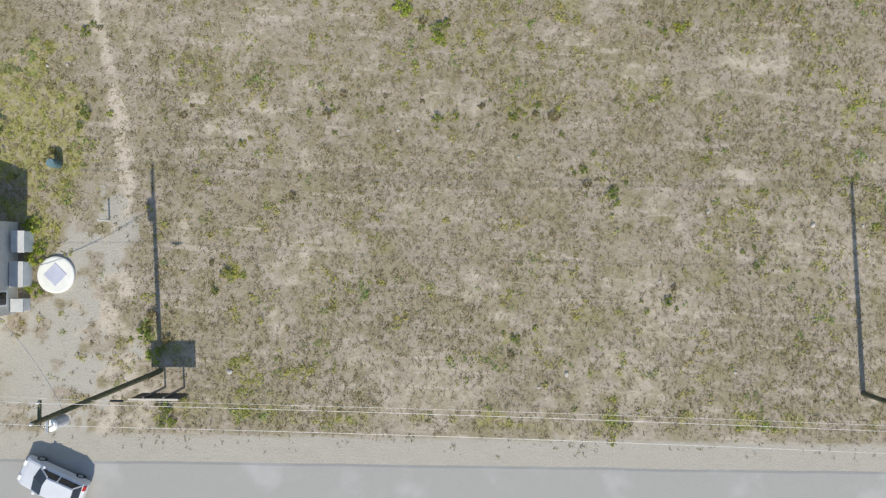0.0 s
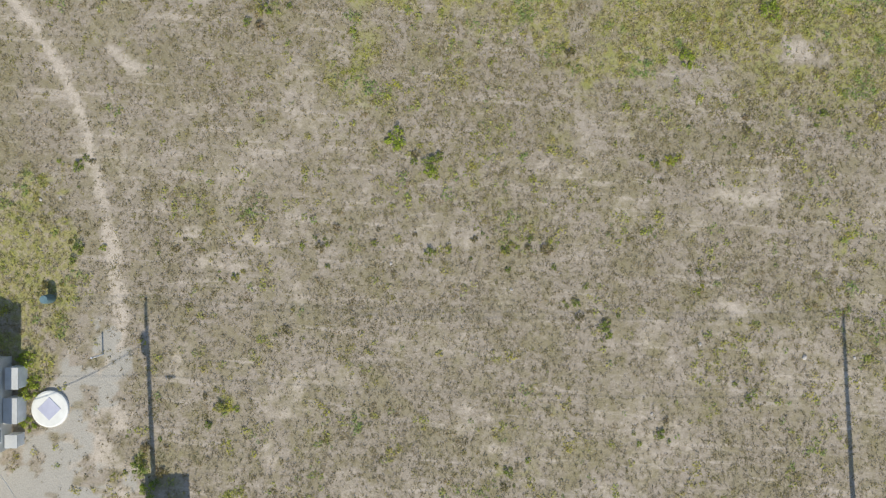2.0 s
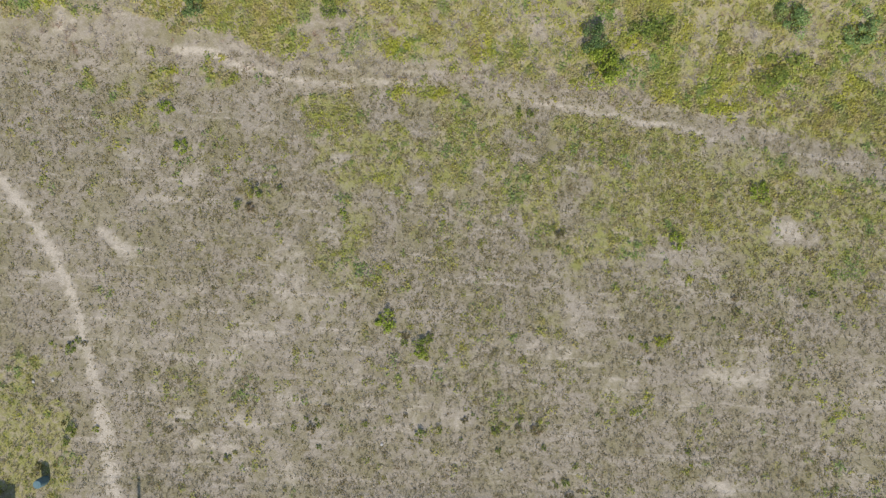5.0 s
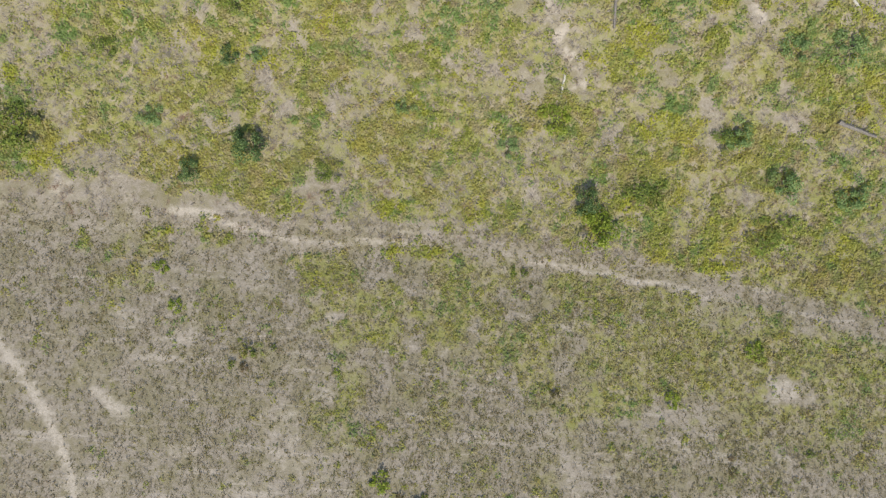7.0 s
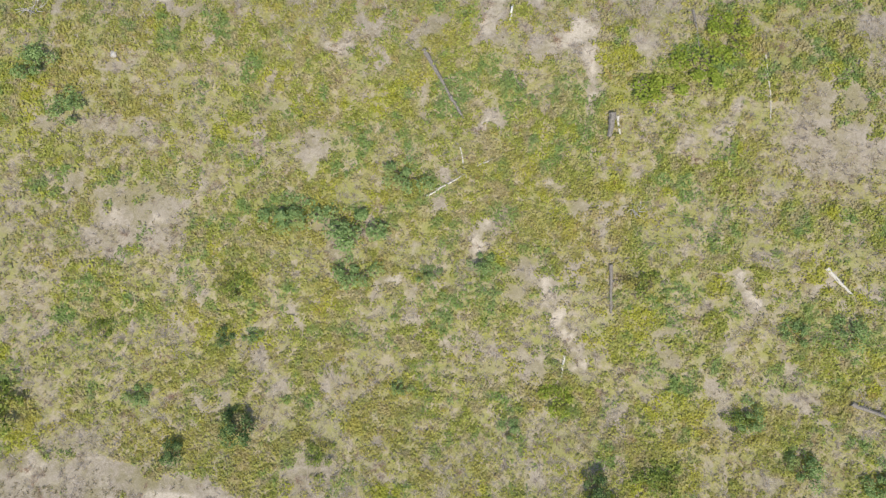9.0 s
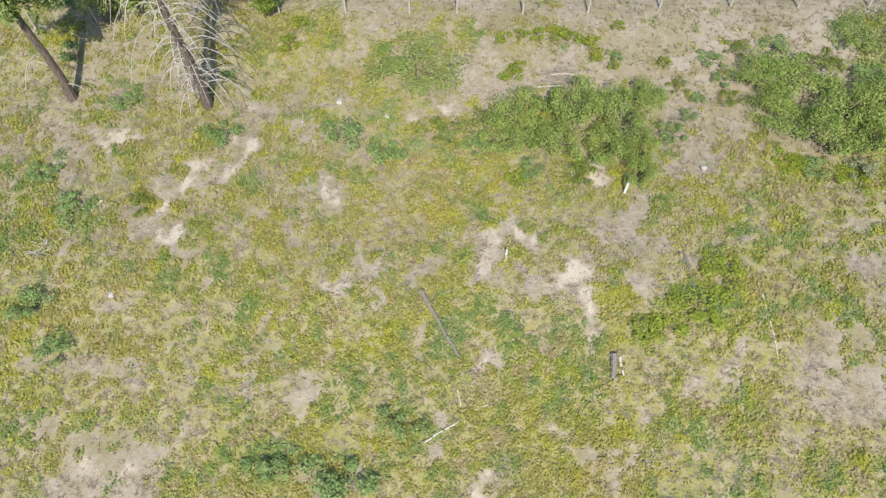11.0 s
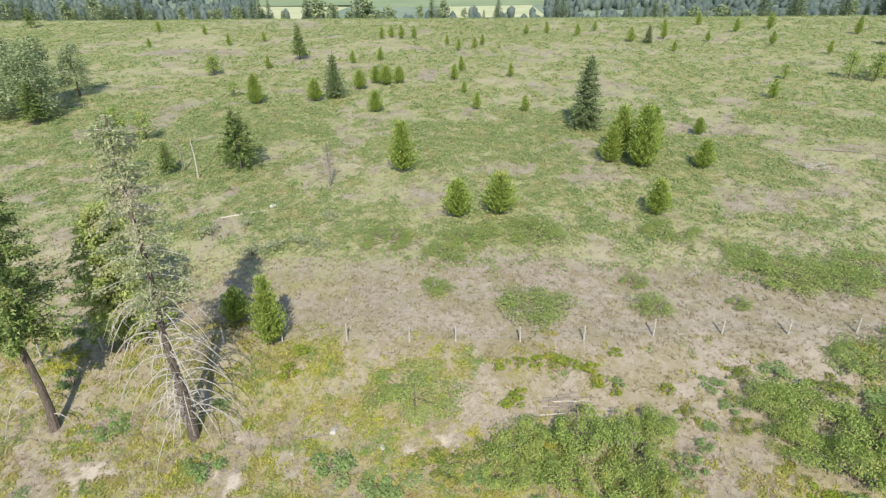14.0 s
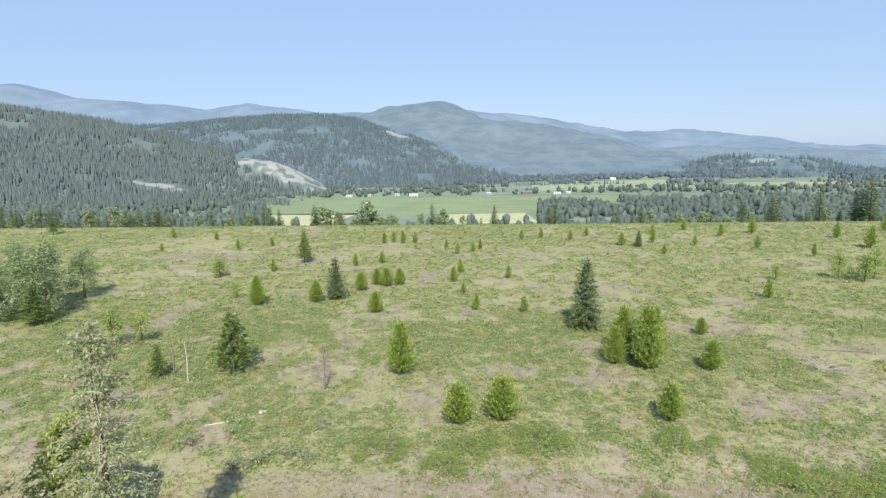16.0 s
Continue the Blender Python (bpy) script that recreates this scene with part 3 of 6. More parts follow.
    scatter("low_shrubs", broad, xy, r.uniform(0.5, 1.1, len(xy)), SNOWBERRY, "low green shrubs over the far terrace", "shrubs", 7)
    xy, r = spread(9, 16000, -36, 36, -9, 34, lambda x, y: open_ground(x, y) * (0.05 + rows(x + 31, y)) * (0.3 + 0.7 * ramp(y + 0.3 * x, 5, 25)))
    scatter("field_sprigs", sprigs, xy, r.uniform(0.4, 1.1, len(xy)), SPRIG, "low olive-green sprigs in loose rows on the dry field", "weeds", 9)
    xy, r = spread(8, 60000, -95, 95, 78, 165, lambda x, y: open_ground(x, y) * (1 - 0.8 * mats(x, y)) * (1 - ramp(y, 100, 165)) * (seen(x, y) > 0.5))
    scatter("dry_grass", tall_tufts, xy, r.uniform(0.6, 1.3, len(xy)), STRAW, "tall dry grass on the terrace", "grass", 8)
    xy, r = spread(12, 700, -24.6, -18.8, -9, 11, lambda x, y: np.where(y > 2, 1 - ramp(along(x, y, TRAIL), 0.6, 1.1), 0.1 * (y < -4)))
    scatter("trail_weeds", weeds, xy, r.uniform(0.6, 1.2, len(xy)), WEED, "dark weed rosettes dotted over the bare trail", "weeds", 12)


plants()


# ---- shapes ----
def tube(bm, points, radii, sides=7):
    """A tapering tube along points, closed at both ends."""
    rings, side = [], None
    for k, (p, r) in enumerate(zip(points, radii)):
        p = Vector(p)
        a, b = Vector(points[max(k - 1, 0)]), Vector(points[min(k + 1, len(points) - 1)])
        way = (b - a).normalized()
        side = (side - way * side.dot(way)).normalized() if side else way.orthogonal().normalized()
        other = way.cross(side)
        rings.append([bm.verts.new(p + (side * math.cos(q) + other * math.sin(q)) * r) for q in (2 * math.pi * i / sides for i in range(sides))])
    for a, b in zip(rings, rings[1:]):
        for i in range(sides):
            bm.faces.new((a[i], a[(i + 1) % sides], b[(i + 1) % sides], b[i]))
    bm.faces.new(rings[0][::-1])
    bm.faces.new(rings[-1])
    return bm


def box(bm, x0, x1, y0, y1, z0, z1, bevel=0.0):
    made = bmesh.ops.create_cube(bm, size=1, matrix=Matrix.Translation(((x0 + x1) / 2, (y0 + y1) / 2, (z0 + z1) / 2)) @ Matrix.Diagonal((x1 - x0, y1 - y0, z1 - z0, 1)))
    if bevel:
        edges = list({e for v in made["verts"] for e in v.link_edges})
        bmesh.ops.bevel(bm, geom=edges, offset=bevel, segments=2, affect="EDGES", profile=0.6)
    return bm


def leaves_mesh(name, spots, size, rng, material, lift=0.9):
    """Leaves round the given places: spots of (place, outward direction)."""
    verts, faces = [], []
    for c, out in spots:
        n = (out + Vector((rng.uniform(-1, 1), rng.uniform(-1, 1), rng.uniform(-0.4, 1))) * lift).normalized()
        u = Matrix.Rotation(rng.uniform(0, 6.28), 3, n) @ n.orthogonal().normalized()
        v, s, k = n.cross(u), size * rng.uniform(0.6, 1.35), len(verts)
        verts += [c - u * s * 0.5, c + v * s * 0.3 + n * s * 0.08, c + u * s * 0.5, c - v * s * 0.3 + n * s * 0.08]
        faces += [(k, k + 1, k + 2), (k, k + 2, k + 3)]
    return mesh_from(name, verts, faces, material)


placed = {}


def place(key, maker, m):
    """Sets down a thing: made at the first call with this key, copied at the later ones."""
    if key in placed:
        sx, sy, sz = placed[key].scale
        return copy_thing(placed[key], m @ Matrix.Diagonal((1 / sx, 1 / sy, 1 / sz, 1)))
    placed[key] = maker()
    placed[key].matrix_basis = m
    return placed[key]


# ---- more materials ----
def bark_material(name, dark, light, size=0.06):
    m = Nodes(name)
    streaks = m.add("Mapping")
    streaks.inputs["Scale"].default_value = (1, 1, 0.2)
    m.link(m.where(), streaks.inputs["Vector"])
    grain = m.noise(size, 5, 0.7, streaks.outputs[0])
    m.bump(grain, 0.8, 0.03)
    return m.done(m.mix(m.span(grain, 0.32, 0.68), dark, light), 0.9, spec=0.15)


def plain_material(name, a, b, size=0.3, rough=0.6, metal=0.0, spec=0.3):
    m = Nodes(name)
    return m.done(m.mix(m.span(m.noise(size, 5, 0.65), 0.3, 0.7), a, b), rough, metal, spec)


BARK = bark_material("conifer bark", (0.07, 0.055, 0.045), (0.20, 0.165, 0.135))
DEADWOOD = bark_material("bleached deadwood", (0.30, 0.275, 0.245), (0.55, 0.51, 0.45))
GREYLOG = bark_material("weathered log", (0.13, 0.115, 0.10), (0.30, 0.27, 0.235))
POLEWOOD = bark_material("treated pole wood", (0.07, 0.075, 0.045), (0.15, 0.15, 0.09))
PALEWOOD = bark_material("pale split wood", (0.40, 0.37, 0.315), (0.62, 0.58, 0.50))
LIVEFIR = leaf_material("sunlit fir needles", (0.28, 0.34, 0.09), (0.43, 0.5, 0.16), (0.58, 0.63, 0.26), (0.5, 0.5, 0.2), 0.1, 2)
PINE = leaf_material("young pine needles", (0.24, 0.325, 0.07), (0.37, 0.47, 0.105), (0.52, 0.61, 0.18), (0.44, 0.49, 0.12), 0.05, 2)
SPRUCE = leaf_material("dark spruce needles", (0.16, 0.215, 0.1), (0.275, 0.345, 0.16), (0.42, 0.485, 0.245), (0.31, 0.35, 0.18), 0.05, 2)
FIR = leaf_material("fir needles", (0.125, 0.195, 0.055), (0.25, 0.34, 0.11), (0.42, 0.49, 0.18), (0.36, 0.4, 0.15), 0.08, 2)
# treeline needles: fir colour paled by haze put into the tones
EDGEFIR = leaf_material("haze-tinted edge conifer needles", (0.14, 0.195, 0.105), (0.23, 0.3, 0.165), (0.34, 0.41, 0.23), (0.3, 0.35, 0.2), 0.05, 4)
THIN = leaf_material("thin old fir needles", (0.22, 0.265, 0.125), (0.37, 0.415, 0.215), (0.54, 0.565, 0.345), (0.5, 0.47, 0.31), 0.15, 2)
POPLAR = leaf_material("poplar leaves", (0.165, 0.23, 0.105), (0.3, 0.37, 0.185), (0.46, 0.52, 0.3), (0.33, 0.37, 0.16), 0.08, 3)
COOLSHRUB = leaf_material("cool green shrub leaves", (0.17, 0.26, 0.085), (0.26, 0.365, 0.13), (0.37, 0.475, 0.19), (0.36, 0.4, 0.14), 0.08, 1.5)
BRIGHT = leaf_material("bright bush leaves", (0.18, 0.24, 0.03), (0.3, 0.375, 0.05), (0.44, 0.5, 0.09), (0.4, 0.41, 0.06), 0.1)
DARKBUSH = leaf_material("dark bush leaves", (0.075, 0.135, 0.05), (0.165, 0.25, 0.09), (0.29, 0.38, 0.14), (0.24, 0.3, 0.1), 0.05)
GREYBUSH = leaf_material("sage leaves", (0.26, 0.295, 0.165), (0.38, 0.415, 0.24), (0.51, 0.545, 0.35), (0.36, 0.38, 0.2), 0.05)
OLIVE = leaf_material("olive bush leaves", (0.12, 0.165, 0.035), (0.225, 0.285, 0.055), (0.36, 0.41, 0.09), (0.4, 0.36, 0.1), 0.12)
STEM = bark_material("shrub stems", (0.10, 0.08, 0.06), (0.22, 0.18, 0.14), 0.03)
WHITE = plain_material("white painted metal", (0.70, 0.70, 0.67), (0.82, 0.82, 0.79), 0.4, 0.45)
GREYPAINT = plain_material("grey sheet", (0.45, 0.46, 0.48), (0.55, 0.56, 0.58), 0.4, 0.5)
SILVER = plain_material("silver car paint", (0.60, 0.61, 0.62), (0.66, 0.67, 0.68), 0.8, 0.35, 0.15, 0.5)
GLASS = plain_material("dark car glass", (0.02, 0.025, 0.03), (0.03, 0.035, 0.04), 0.5, 0.05, 0.0, 0.6)
RUBBER = plain_material("tyre rubber", (0.02, 0.02, 0.02), (0.04, 0.04, 0.04), 0.1, 0.9)
REDLENS = plain_material("red lamp lens", (0.35, 0.02, 0.015), (0.45, 0.03, 0.02), 0.1, 0.2)
STEEL = plain_material("galvanised steel", (0.42, 0.43, 0.44), (0.55, 0.56, 0.56), 0.15, 0.45, 0.8)
WIRE = plain_material("aluminium wire", (0.62, 0.60, 0.55), (0.72, 0.70, 0.65), 0.3, 0.5, 0.3)
DARK = plain_material("dark weathered metal", (0.035, 0.035, 0.04), (0.07, 0.07, 0.075), 0.2, 0.6)
BOARD = plain_material("sign board", (0.03, 0.035, 0.035), (0.055, 0.06, 0.06), 0.3, 0.6)
ROOFING = plain_material("brown roof shingles", (0.16, 0.135, 0.12), (0.26, 0.225, 0.20), 0.25, 0.9)
STONE = plain_material("field stone", (0.33, 0.31, 0.28), (0.5, 0.47, 0.42), 0.12, 0.9)
BRICKRED = plain_material("red brown paint", (0.28, 0.08, 0.05), (0.38, 0.12, 0.08), 0.2, 0.6)


# ---- plants that can be told apart ----
def bush(seed, leaves, leaf, material, label, group, lobes=9):
    """A bush of radius 1 and height 1: stems and a lumpy crown."""
    rng = random.Random(seed)
    ob = thing("bush", label=label, category="bush", group=group)
    bm = bmesh.new()
    heads = []
    for k in range(lobes):
        a, d = 6.283 * k / lobes + rng.uniform(-0.4, 0.4), (0 if k == 0 else rng.uniform(0.3, 0.88))
        c = Vector((d * math.cos(a), d * math.sin(a), rng.uniform(0.24, 0.74) * (1 - 0.35 * d)))
        heads.append((c, rng.uniform(0.2, 0.42)))
        tube(bm, [(0.08 * math.cos(a), 0.08 * math.sin(a), -0.06), tuple(c * 0.5), tuple(c)], [0.03, 0.02, 0.01], 4)
    part("stem", bm, STEM, ob)
    spots = []
    for _ in range(leaves):
        c, r = heads[rng.randrange(lobes)]
        out = Vector((rng.gauss(0, 1), rng.gauss(0, 1), abs(rng.gauss(0, 1)) + 0.1)).normalized()
        p = c + out * r * rng.uniform(0.55, 1.12)
        if p.z > -0.03:
            spots.append((p, out))
    part("crown", leaves_mesh("crown", spots, leaf, rng, material), material, ob)
    return ob


BUSH_KINDS = {
    "tuft": (320, 0.19, OLIVE, "small olive-green bush on the dry field", "field bushes"),
    "tuft_dark": (320, 0.19, WEED, "small dark green bush on the dry field", "field bushes"),
    "tuft_bright": (320, 0.19, BRIGHT, "small bright yellow-green bush", "field bushes"),
    "bank": (900, 0.115, COOLSHRUB, "green leafy bush among herbs", "bank bushes"),
    "bank_dark": (950, 0.11, DARKBUSH, "dark green bush on the bank", "bank bushes"),
    "bank_bright": (900, 0.115, BRIGHT, "bright green bush beside the track", "bank bushes"),
    "bank_olive": (800, 0.115, OLIVE, "olive-green bush among herbs", "bank bushes"),
    "crest": (4600, 0.058, SHRUB, "large dense green bush on the crest", "crest bushes"),
    "mat": (4200, 0.05, MATLEAF, "low rounded mat of grey-green shrub", "shrub mats"),
    "sage": (700, 0.11, GREYBUSH, "grey-green sage bush on dry grass", "sage bushes"),
}


def bush_at(kind, x, y, r, tall, variant=0):
    leaves, leaf, material, label, group = BUSH_KINDS[kind]
    key = ("bush", kind, variant)
    turn = (x * 57 + y * 31) % 360
    m = pose(x, y, ground_z(x, y) - 0.03, 0, 0, turn) @ Matrix.Diagonal((r, r * (0.85 + 0.3 * ((x * 7.3) % 1)), tall, 1))
    return place(key, lambda: bush(hash01(np.array([len(kind)]), np.array([variant]), 7)[0], leaves, leaf, material, label, group, 18 if kind in ("mat", "crest") else 9), m)


FIELD_BUSHES = [(-1.0, 16.9, 0.75), (-17.1, 9.9, 0.4), (-13.1, 8.3, 0.5), (-13.4, -0.2, 0.7), (-7.7, 10.7, 0.55), (-0.5, 11, 0.6), (4.4, 11.4, 0.6), (7.1, 11.8, 0.6),
                (11.2, 7.0, 0.7), (15.4, 0.2, 0.6), (2.3, 12, 0.4), (13.8, 17.8, 0.5), (5.7, -3, 0.6), (-6.7, 12.1, 0.45), (-4.2, 11.3, 0.4), (-12.7, 26, 0.9), (7.6, 24.7, 0.6),
                (5.1, 32.4, 0.5), (9.3, 8.4, 0.45), (-9.5, 5.2, 0.4), (17.2, 11, 0.4), (21, 3, 0.45), (-25.5, 6.8, 0.5), (-23.5, 9.5, 0.7), (-24, 14.8, 0.6), (19.6, 20.5, 0.5), (24.5, 22, 0.5), (-18.3, -4.6, 0.9), (-18.0, -3.2, 0.6), (-16.6, -9.4, 0.8)]
for k, (x, y, r) in enumerate(FIELD_BUSHES):
    bush_at(("tuft", "tuft_dark", "tuft")[k % 3], x, y, r * 0.7, r * 0.6, k % 2)
    for j in range(4):
        a, d = j * 1.9 + x * 3.1, 0.5 + 0.9 * ((x * 5.7 + j * 0.37) % 1)
        small = r * (0.2 + 0.3 * ((y * 3.3 + j * 0.61) % 1))
        bush_at(("tuft", "tuft_bright", "tuft", "tuft_dark")[(k + j) % 4], x + d * 1.3 * math.cos(a), y + d * math.sin(a), small, small, j % 2)
for k, (x, y, r) in enumerate([(-3.3, 18.2, 0.8), (-18.8, 31.1, 0.6), (-17.6, 28.6, 0.6), (-6.7, 25.1, 0.35), (14.8, 18.2, 0.5), (15.3, 24.9, 0.7), (20.5, 28.4, 0.8), (-0.9, 16.2, 0.5),
                              (-17.7, -6.0, 0.6), (-26.0, -0.2, 0.8), (-26.3, 1.9, 0.8), (-25.9, -2.3, 0.6), (-25.7, 0.5, 0.6)]):
    bush_at("tuft_bright", x, y, r, r * 0.7, k % 2)
BANK_BUSHES = [("bank_dark", -13.1, 39.1, 1.35, 2.2), ("bank_olive", -27.7, 39.3, 1.7, 2.2), ("bank_bright", 9.4, 35.6, 1.5, 1.9), ("bank_dark", 8.6, 37.2, 1.0, 1.8), ("bank", 21, 39.2, 1.3, 1.8),
               ("bank", 17.4, 42.1, 1.2, 1.5), ("bank_dark", -17, 37.4, 0.9, 1.3), ("bank_olive", 12.3, 38.2, 1.4, 1.2), ("bank", 25.3, 39, 1.2, 1.4), ("bank", -10.3, 51.5, 1.9, 1.5),
               ("bank", -7, 50.9, 1.9, 1.5), ("bank", -3.9, 54.3, 1.5, 1.2), ("bank", -24.1, 56.9, 1.4, 1.6), ("bank", -26.4, 59.2, 1.5, 1.6)]
BANK_BUSHES += [("bank", -6.6, 48.7, 1.4, 1.2), ("bank", -2.1, 48.7, 0.8, 1.0), ("bank", 0.9, 49.5, 0.9, 1.0), ("bank_olive", 16.8, 41.8, 1.0, 1.0), ("bank", 19.5, 47.1, 1.1, 1.2),
                ("bank", 22.8, 47.2, 1.3, 1.3), ("bank_dark", -14.3, 44.3, 0.7, 1.0), ("bank", -12.6, 44.6, 0.8, 0.9), ("bank_olive", -13.7, 47.6, 1.2, 1.0), ("bank_olive", 10.2, 49.1, 1.3, 1.1),
                ("bank_bright", 12.8, 61.5, 2.1, 0.55), ("bank_bright", 10.4, 60.1, 1.8, 0.5), ("bank_bright", 14.2, 63.4, 1.6, 0.7), ("bank_bright", 6.0, 42.4, 1.3, 0.8)]
BANK_BUSHES += [("bank", -19.4, 40.6, 1.0, 1.0), ("bank_olive", -22, 44.5, 1.0, 0.9), ("bank", 3.4, 40.6, 0.9, 0.8), ("bank_olive", -8, 38.2, 1.0, 0.8), ("bank", -3.4, 42.3, 0.7, 0.9), ("bank_olive", 20.5, 36.2, 1.6, 1.0),
                ("bank", -9.1, 71.5, 1.7, 1.3), ("bank", -6, 70.8, 1.9, 1.0), ("bank_olive", -2.8, 72.2, 1.9, 1.1), ("bank", -17.5, 71.1, 1.5, 1.1), ("bank", -25, 74.3, 1.5, 1.0),
                ("bank_bright", -14, 78.3, 0.9, 1.1), ("bank_bright", -13.5, 80.2, 0.7, 0.9)]
BANK_BUSHES += [("bank_bright", x, y, r, 0.8) for x, y, r in [(0.9, 79.4, 0.7), (2.2, 79.7, 0.6), (3.3, 79.8, 0.8), (4.6, 80.1, 0.9), (5.7, 79.8, 0.7), (7.0, 79.5, 0.9), (7.6, 78.4, 0.8), (8.6, 77.8, 0.5), (2.0, 77.3, 0.8), (1.5, 76.6, 0.8), (12.1, 78.2, 0.6)]]
BANK_BUSHES += [("bank_bright", 19.5, 71.2, 1.3, 0.6), ("bank_bright", 23.2, 70.2, 1.5, 0.6), ("bank_bright", 27.2, 69.8, 1.6, 0.6), ("bank_bright", 30.8, 70.4, 1.6, 0.6), ("bank_bright", 2.2, 69.2, 1.2, 0.5)]
BANK_BUSHES += [("bank", -18, 75.8, 0.7, 0.9), ("bank_dark", -29.8, 77.6, 1.0, 1.5), ("bank", -29, 68.5, 1.5, 1.2), ("bank", -26, 65.7, 1.8, 1.2),
                ("bank", 8.8, 78.6, 0.6, 0.7), ("bank", 11.4, 75.4, 0.9, 0.9), ("bank", 14, 75.5, 0.8, 0.7), ("bank", 15.6, 77, 0.8, 0.8), ("bank_olive", -21.5, 66, 1.2, 0.9), ("bank_bright", 9, 81, 0.6, 0.5)]
for k, (kind, x, y, r, tall) in enumerate(BANK_BUSHES):
    bush_at(kind, x, y, r, tall * (0.65 if kind in ("bank", "bank_olive") else 0.9), k % 3)
CREST_BUSHES = [(1.2, 71.6, 1.9, 1.6), (4.4, 71.4, 2.1, 1.9), (7.6, 71.3, 2.0, 2.0), (9.8, 69.3, 1.3, 1.4), (19.2, 74.2, 2.2, 1.9), (24.8, 72.6, 2.4, 2.0), (28.5, 72.8, 2.5, 2.0), (17.6, 77.2, 1.7, 1.5),
                (2.2, 73.6, 2.5, 2.2), (5.7, 73.9, 2.3, 2.3), (8.8, 73.6, 2.3, 2.6), (10.0, 70.9, 1.5, 1.8), (20.3, 77.2, 2.6, 2.4), (23.7, 75.2, 2.8, 2.4), (27.4, 75.6, 2.8, 2.4), (21.8, 72.8, 2.4, 2.0),
                (31, 75, 2.8, 2.2), (10.4, 75.3, 1.4, 1.5), (-29, 84, 2.2, 1.6), (18.6, 75.4, 1.6, 1.6)]
LOW_BUSHES = [(12.2, 72.9, 1.1, 1.1), (12.9, 76.4, 0.8, 0.8), (13.3, 74.2, 0.7, 0.8), (16.2, 75.6, 0.9, 0.9), (15.2, 78.6, 0.9, 0.8), (17.0, 79.4, 1.0, 0.9), (19.6, 79.7, 1.2, 1.0), (22.6, 78.6, 1.3, 1.1),
                 (21.0, 70.8, 1.1, 1.0), (26.5, 70.4, 1.4, 1.1), (30, 70.2, 1.4, 1.1), (0.0, 73.4, 1.2, 1.0), (-0.6, 71.4, 0.9, 0.9), (6.3, 69.6, 1.0, 0.9), (3.0, 69.8, 0.9, 0.8), (33.5, 73, 2.2, 1.8), (25.4, 78.0, 1.6, 1.3)]
for k, (x, y, r, tall) in enumerate(LOW_BUSHES):
    bush_at(("bank", "bank_olive")[k % 2], x, y, r * 1.1, tall * 0.7, k % 2)
for k, (x, y, r, tall) in enumerate(CREST_BUSHES):
    bush_at("crest", x, y, r * 0.92, tall * (0.8, 1.25, 1.0, 1.4)[k % 4], k % 3)
MATS = [(-5, 77.1, 3.4, 1.3), (3.9, 85.4, 3.3, 1.2), (26.2, 81.2, 2.8, 1.2), (29.6, 82, 2.8, 1.2), (12.5, 86, 1.9, 1.2), (12, 89.4, 1.2, 0.8), (-3.8, 93.4, 2.2, 1.0), (-4.2, 87.8, 1.5, 0.8), (19.4, 86.6, 1.0, 0.8),
        (24.5, 91, 3.4, 1.1), (28.5, 90.5, 3.2, 1.1), (32, 92, 3.4, 1.1), (36, 91, 3.4, 1.1), (22, 93.5, 2.4, 0.9), (-9.5, 95.5, 2.6, 1.0), (-1.5, 96.5, 2.8, 1.0), (4.5, 97.6, 3.2, 1.0), (17, 98, 3.2, 1.0)]
for k, (x, y, r, tall) in enumerate(MATS):
    bush_at("mat", x, y, r, tall, k % 3)
for k, (x, y, r) in enumerate([(24, 70.7, 1.2), (-21.5, 92.5, 1.2), (-19.6, 93.4, 1.3), (-17.5, 94.4, 1.2), (-15.7, 93.9, 1.1), (-16, 100, 1.1), (-27, 96, 1.3), (-24, 98, 1.0), (-30.5, 92, 1.6)]):
    bush_at("sage", x, y, r, r * 0.9, k % 2)


